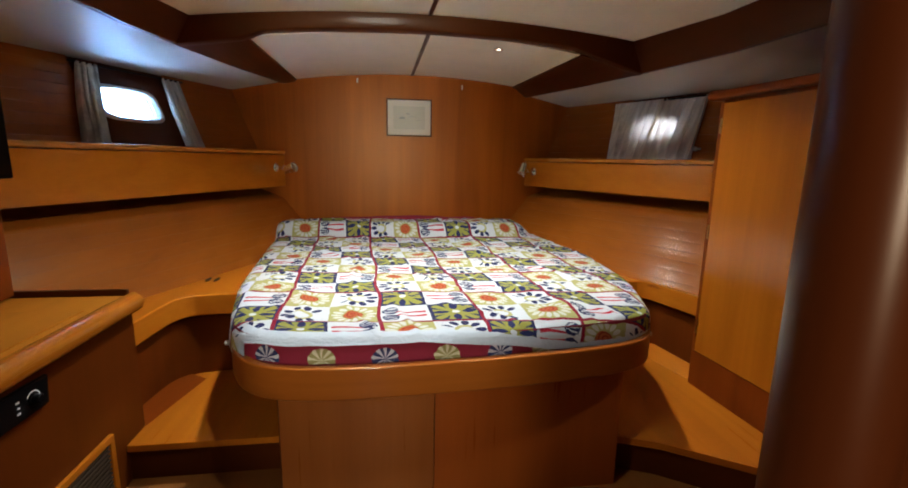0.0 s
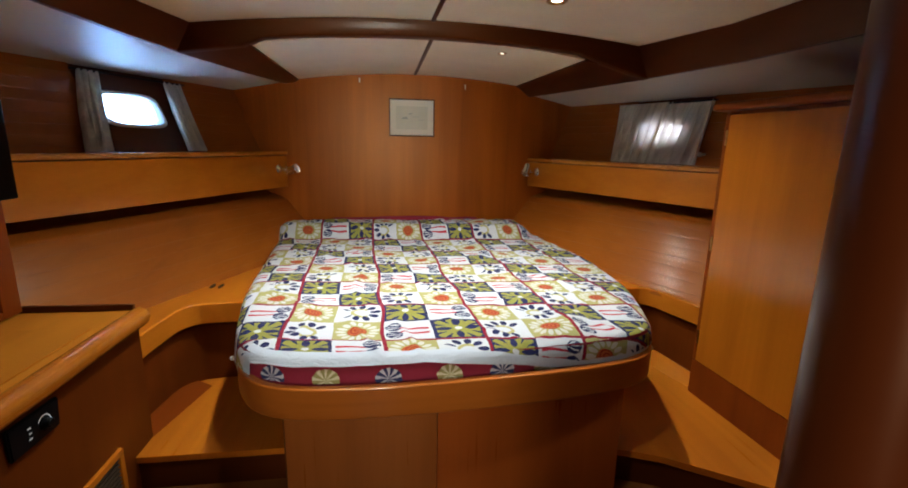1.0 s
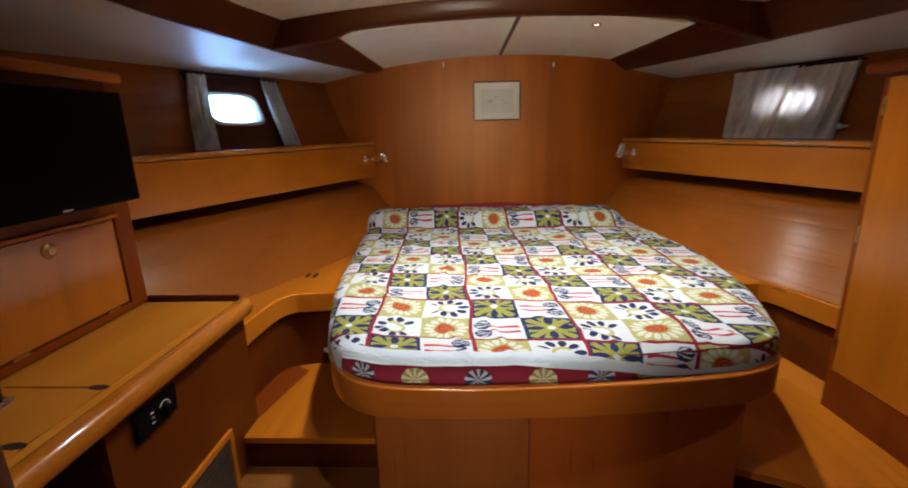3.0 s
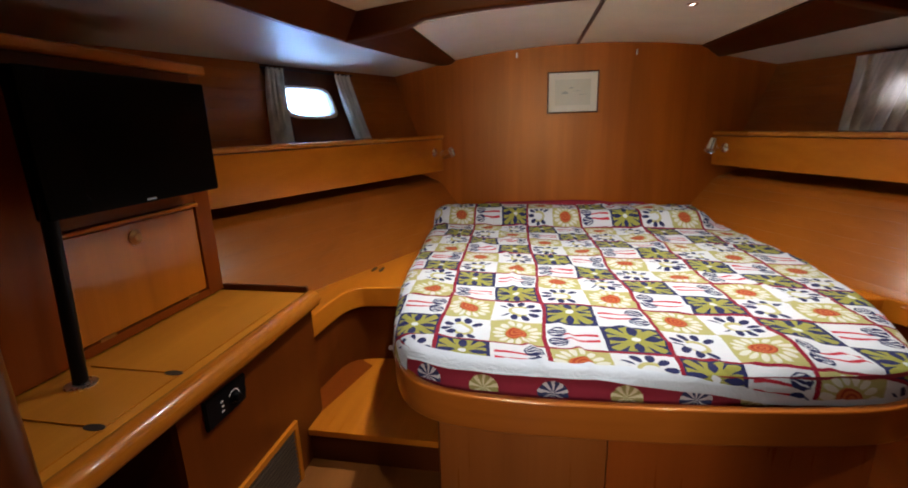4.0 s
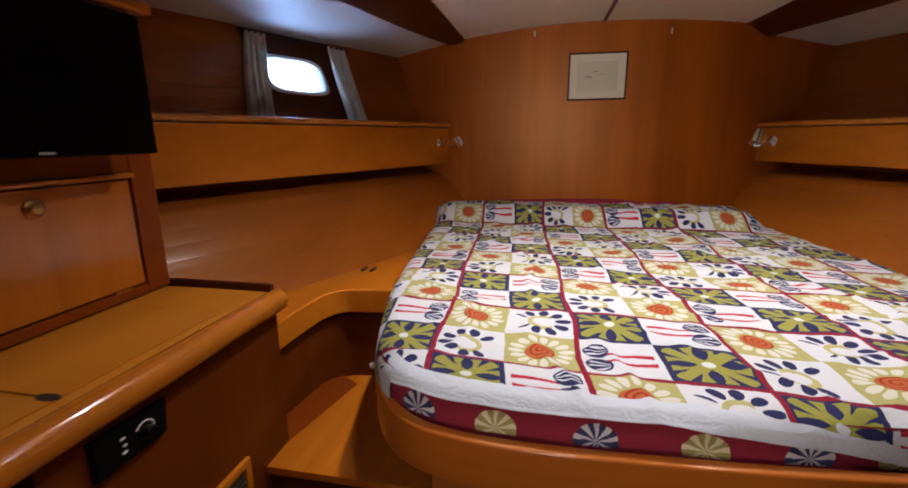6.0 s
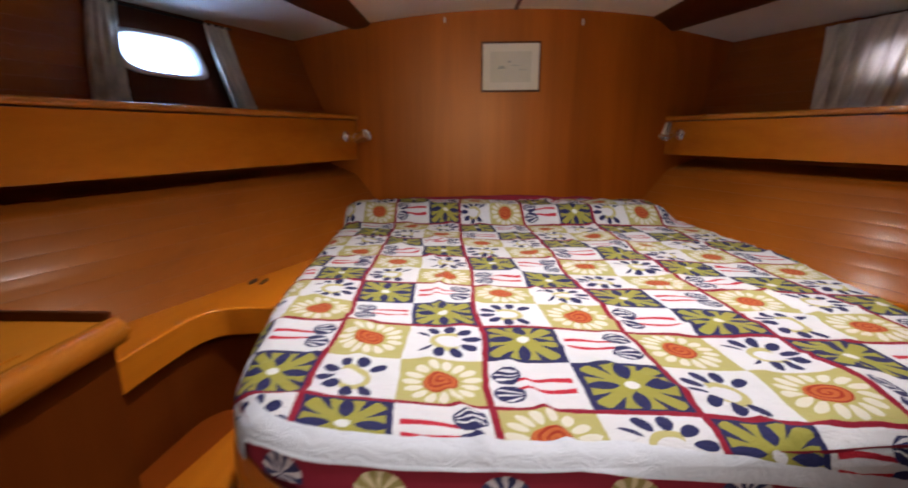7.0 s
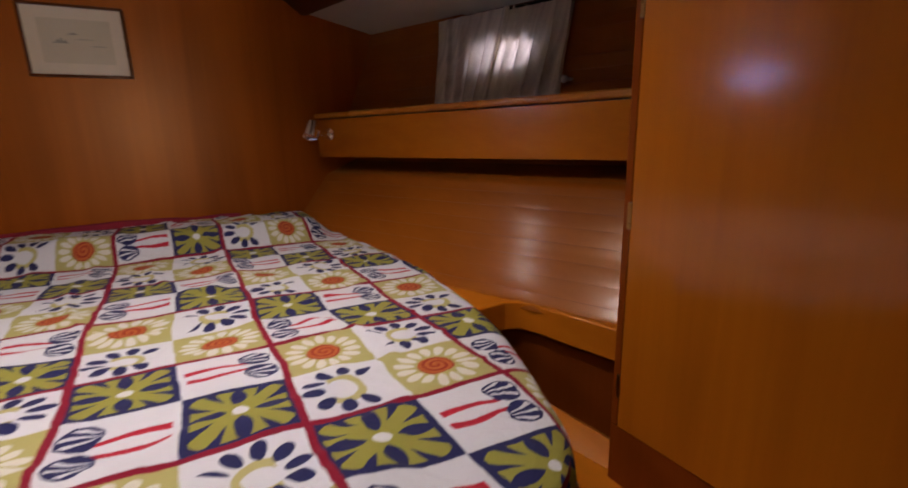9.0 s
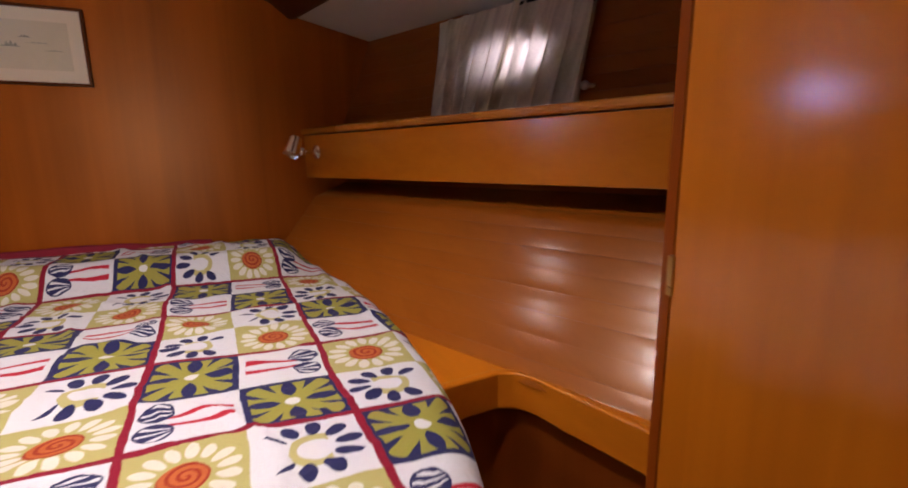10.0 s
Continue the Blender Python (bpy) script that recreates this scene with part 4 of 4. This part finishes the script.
for k in range(9):
    ang = radians(-60 + 150 * k / 9)
    ang2 = radians(-60 + 150 * (k + 1) / 9)
    q = [(-0.8712, 1.165 + rr * math.sin(a), 0.760 + rr * math.cos(a)) for rr, a in ((0.0195, ang), (0.0225, ang), (0.0225, ang2), (0.0195, ang2))]
    bm.faces.new([bm.verts.new(p) for p in q])
part("scale_arc", bm, white_mark, switch, "white arc printed round the knob")
for k in range(3):
    part("mark", boxed(-0.8722, -0.8708, 1.112 + 0.003 * (k % 2), 1.122, 0.745 + 0.014 * k, 0.749 + 0.014 * k), white_mark, switch, "small white printed mark")

vent = thing("vent_grille", (-0.884, 1.28, 0.30), "wooden-framed ventilation grille low on the desk front", "vent")
for y0, y1, z0, z1 in ((1.10, 1.445, 0.462, 0.485), (1.10, 1.445, 0.195, 0.215), (1.10, 1.122, 0.215, 0.462), (1.422, 1.445, 0.215, 0.462)):
    part("rail", boxed(-0.884, -0.870, y0, y1, z0, z1, bevel=0.003), wood_pale_y, vent)
# dark sheet paints the shade behind the slats
part("backing", boxed(-0.8845, -0.880, 1.122, 1.422, 0.215, 0.462), dark_gap, vent)
for k in range(16):
    z = 0.222 + 0.0152 * k
    part("slat", boxed(-0.879, -0.874, 1.122, 1.422, z, z + 0.006), dark_slat, vent)

cabinet = thing("wall_cabinet", (-1.40, 1.28, 0.88), "varnished wooden wall cabinet with a drop-down door", "cabinet")
part("body", boxed(-1.95, -1.262, 0.90, 1.655, 0.882, 1.60), wood_z, cabinet)
for y0, y1 in ((1.580, 1.655), (0.90, 1.092)):
    part("stile", boxed(-1.262, -1.244, y0, y1, 0.882, 1.62, bevel=0.003), wood_z, cabinet)
part("rail", boxed(-1.262, -1.244, 1.093, 1.579, 0.882, 0.908, bevel=0.002), wood_y, cabinet)
part("rail", boxed(-1.262, -1.244, 1.093, 1.579, 1.228, 1.62, bevel=0.002), wood_y, cabinet)
part("shelf_nosing", boxed(-1.262, -1.228, 1.093, 1.579, 1.214, 1.228, bevel=0.005), wood_pale_y, cabinet)
door = part("door", boxed(-1.262, -1.248, 1.098, 1.574, 0.913, 1.209, bevel=0.003), wood_pale_z, cabinet)
bm = lathe(bmesh.new(), [(0.023, 0), (0.023, 0.005), (0.016, 0.008), (0.012, 0.014), (0.004, 0.015)], Matrix.Translation((-1.248, 1.322, 1.166)) @ pose(0, 0, 0, 0, 90, 0), 20)
part("latch", bm, brass, door, "brass push latch")
for y in (1.17, 1.50):
    part("hinge", boxed(-1.249, -1.243, y - 0.025, y + 0.025, 0.906, 0.916, bevel=0.001), brass, door, "brass hinge")
bm = sweep(bmesh.new(), [(-1.30, 0.88, 0), (-1.30, 1.715, 0)], rounded(-0.6, 0.072, 1.656, 1.690, 0.010, 3))
part("cap", bm, wood_pale_y, cabinet, "overhanging wooden top moulding")
part("frieze", boxed(-1.28, -1.246, 0.90, 1.655, 1.62, 1.657), wood_deep, cabinet)

tv = thing("television", (-1.13, 1.27, 1.285), "flat black television on a pole, switched off", "television")
part("housing", boxed(-1.160, -1.118, 1.0, 1.555, 1.280, 1.612, bevel=0.006), screen_black, tv)
part("screen", boxed(-1.119, -1.1165, 1.016, 1.539, 1.300, 1.597), screen_black, tv, "dark glossy screen")
part("logo_bar", boxed(-1.118, -1.1155, 1.262, 1.292, 1.287, 1.292), grey_plastic, tv, "small grey bar")
part("arm", boxed(-1.185, -1.158, 1.05, 1.25, 1.42, 1.46, bevel=0.004), black_plastic, tv)
pole = thing("television_pole", (-1.138, 0.985, 0.88), "black metal pole standing on the desk", "pole")
part("tube", rod(bmesh.new(), (-1.138, 0.990, 0.8815), (-1.136, 1.022, 1.45), 0.016, 20), black_plastic, pole)
bm = lathe(bmesh.new(), [(0.034, 0.0), (0.034, 0.004), (0.026, 0.007), (0.018, 0.008)], Matrix.Translation((-1.138, 0.990, 0.8815)), 28)
part("base_flange", bm, aluminium, pole, "pale round foot flange")

# ---------------------------------------------------------------- starboard locker
locker = thing("locker", (1.346, 1.73, FLOOR), "tall varnished wooden hanging locker with one door", "locker")
part("body", boxed(1.366, 2.05, 0.60, 1.742, FLOOR, 1.621), wood_z, locker)
part("plinth", boxed(1.350, 1.366, 0.60, 1.742, 0.386, 0.546, bevel=0.002), wood_z, locker)
part("stile", boxed(1.350, 1.366, 1.724, 1.742, 0.549, 1.61, bevel=0.002), wood_z, locker)
part("stile", boxed(1.350, 1.366, 0.60, 1.135, 0.549, 1.61, bevel=0.002), wood_z, locker)
door = part("door", boxed(1.346, 1.365, 1.138, 1.720, 0.549, 1.605, bevel=0.003), wood_pale_z, locker, "large veneered door")
for z in (1.08, 1.515, 0.66):
    part("hinge", boxed(1.342, 1.352, 1.717, 1.727, z - 0.03, z + 0.03, bevel=0.002), brass, door, "narrow brass hinge")
bm = lathe(bmesh.new(), [(0.012, 0), (0.009, 0.004), (0.009, 0.012), (0.017, 0.018), (0.019, 0.024), (0.015, 0.030), (0.006, 0.032)], Matrix.Translation((1.346, 1.181, 1.076)) @ pose(0, 0, 0, 0, -90, 0), 24)
part("knob", bm, wood_deep, door, "round wooden knob")
bm = prism(bmesh.new(), [(1.330, 0.60), (2.05, 0.60), (2.05, 1.80), (1.345, 1.80), (1.322, 1.79), (1.312, 1.765)], 1.620, 1.652, 0.012, 3)
part("cap", bm, wood_y, locker, "overhanging wooden top moulding")
locker.location.x -= 0.010
locker.rotation_euler = (0, 0, radians(3.4))


# ---------------------------------------------------------------- picture, reading lamps, hooks
pic = thing("picture", (0.149, 3.35, 1.519), "small framed sketch of islands on white paper", "picture")
px0, px1, pz0, pz1, w = -0.012, 0.310, 1.519, 1.777, 0.009
for a in ((px0, px1, pz1 - w, pz1), (px0, px1, pz0, pz0 + w), (px0, px0 + w, pz0 + w, pz1 - w), (px1 - w, px1, pz0 + w, pz1 - w)):
    part("frame_rail", boxed(a[0], a[1], 3.338, 3.359, a[2], a[3], bevel=0.002), wood_deep_x, pic)
part("mount", boxed(px0 + w, px1 - w, 3.350, 3.358, pz0 + w, pz1 - w), paper, pic, "white paper mount")
part("drawing", boxed(px0 + 0.05, px1 - 0.05, 3.3485, 3.3502, pz0 + 0.05, pz1 - 0.05), drawing_paper, pic, "pale sketch")


def islet(cx, cz, wide, high):
    bm = bmesh.new()
    pts = [(cx - wide + 2 * wide * k / 14, 3.3478, cz + high * math.sin(math.pi * k / 14) * (0.6 + 0.4 * math.sin(k * 1.9))) for k in range(15)]
    bm.faces.new([bm.verts.new(p) for p in pts])
    part("islet", bm, sketch_ink, pic, "grey-green sketched islet")


islet(0.100, 1.640, 0.026, 0.022)
islet(0.140, 1.672, 0.018, 0.010)
islet(0.215, 1.632, 0.030, 0.005)
islet(0.175, 1.655, 0.035, 0.004)


def reading_lamp(side):
    s = SIDE[side]
    y = 3.270
    x = side_x(side, y)
    z = 1.285
    inward = -side
    ob = thing("reading_lamp", (x, y, z), "small chrome swivel reading lamp on the shelf front", "lamp", "reading lamps")
    face = Vector((inward, -0.43, 0)).normalized()
    turn = face.to_track_quat("Z", "Y").to_matrix().to_4x4()
    part("base", lathe(bmesh.new(), [(0.030, 0), (0.030, 0.005), (0.020, 0.012), (0.010, 0.016)], Matrix.Translation((x, y, z)) @ turn, 28), chrome, ob)
    tip = Vector((x, y, z)) + face * 0.070
    part("stem", rod(bmesh.new(), Vector((x, y, z)) + face * 0.008, tip, 0.009), chrome, ob)
    ball = [(0.019 * math.cos(radians(a)), 0.019 * math.sin(radians(a))) for a in range(-80, 81, 20)]
    part("joint", lathe(bmesh.new(), ball, Matrix.Translation(tip), 20), chrome, ob)
    aim = Vector((inward * 0.75, -0.30, 0.30)).normalized() if side < 0 else Vector((inward * 0.30, -0.30, -0.75)).normalized()
    start = tip + (Vector((0.0, -0.01, -0.020)) if side < 0 else Vector((inward * 0.018, -0.012, 0.058)))
    m = Matrix.Translation(start) @ aim.to_track_quat("Z", "Y").to_matrix().to_4x4()
    part("head", lathe(bmesh.new(), [(0.014, 0), (0.025, 0.005), (0.029, 0.016), (0.034, 0.080), (0.031, 0.082), (0.027, 0.072), (0.006, 0.066)], m, 28), chrome, ob)


for side in (-1, 1):
    reading_lamp(side)

for x, z in ((-0.209, 1.893), (0.527, 1.874)):
    ob = thing("hook", (x, BULK, z), "tiny white hook high on the bulkhead", "hook", "hooks on the bulkhead")
    part("plate", boxed(x - 0.004, x + 0.004, BULK - 0.004, BULK, z - 0.018, z + 0.012, bevel=0.001), plastic_white, ob)
    part("prong", rod(bmesh.new(), (x, BULK - 0.003, z - 0.010), (x, BULK - 0.018, z - 0.004), 0.0025, 8), plastic_white, ob)


# ---------------------------------------------------------------- curtains
def curtain(side, top, bottom, z0, z1, folds, label, deep=0.017, inset=0.026):
    """Gathered cloth between two stretches of the hull: top and bottom are (y0, y1)."""
    ob = thing("curtain", (hull_x(side, bottom[0], z0), bottom[0], z0), label, "curtain", "porthole curtains")
    n, m = folds * 10, 18
    rows = []
    rnd = random.Random(folds * 7 + side)
    phase = [rnd.uniform(-0.6, 0.6) for _ in range(folds + 2)]
    for j in range(m + 1):
        t = j / m
        z = z1 + (z0 - z1) * t
        row = []
        for i in range(n + 1):
            f = i / n
            y = (top[0] + (top[1] - top[0]) * f) * (1 - t) + (bottom[0] + (bottom[1] - bottom[0]) * f) * t
            k = f * folds
            wave = math.sin(2 * math.pi * k + phase[int(k)] * 0.8 + 0.5 * math.sin(3 * t + k)) * deep * (0.55 + 0.45 * t)
            row.append((hull_x(side, y, z) - side * (inset + wave), y + 0.010 * math.cos(2 * math.pi * k + 0.6 * math.sin(5 * k) + t), z))
        rows.append(row)
    part("cloth", sheet(bmesh.new(), rows), curtain_mat, ob, "", 80).modifiers.clear()
    return ob


s = SIDE[-1]
curtain(-1, (2.395, 2.490), (2.245, 2.372), s["top"] + 0.028, 1.770, 4, "gathered cream curtain drawn aside from the porthole", 0.026, 0.034)
curtain(-1, (2.810, 2.925), (2.765, 2.890), s["top"] + 0.028, 1.770, 4, "gathered cream curtain drawn aside from the porthole", 0.022, 0.030)
s = SIDE[1]
curtain(1, (2.350, 2.618), (2.300, 2.590), s["top"] + 0.028, 1.738, 5, "thin cream curtain drawn over half the porthole", 0.018, 0.026)
curtain(1, (2.580, 2.900), (2.560, 2.785), s["top"] + 0.028, 1.738, 5, "thin cream curtain drawn over half the porthole", 0.012, 0.044)
for side, y0, y1 in ((-1, 2.37, 2.94), (1, 2.34, 2.92)):
    z = SIDE[side]["soffit_out"] - 0.022
    ob = thing("curtain_rail", (hull_x(side, y0, z), y0, z), "thin dark curtain rail under the deckhead", "curtain rail", "curtain rails")
    part("rail", rod(bmesh.new(), (hull_x(side, y0, z) - side * 0.03, y0, z), (hull_x(side, y1, z) - side * 0.03, y1, z), 0.005, 10), black_plastic, ob)
z = 1.443
ob = thing("tie_back", (hull_x(1, 2.30, z), 2.30, z), "small pale tie-back peg beside the curtain", "curtain peg")
part("peg", lathe(bmesh.new(), [(0.006, 0), (0.006, 0.02), (0.012, 0.026), (0.013, 0.034), (0.008, 0.040)], Matrix.Translation((hull_x(1, 2.30, z), 2.30, z)) @ pose(0, 0, 0, 0, -90, 0), 18), plastic_white, ob)

# ---------------------------------------------------------------- lining planks last
for side in (-1, 1):
    hull_planks(side, WALLS[side])
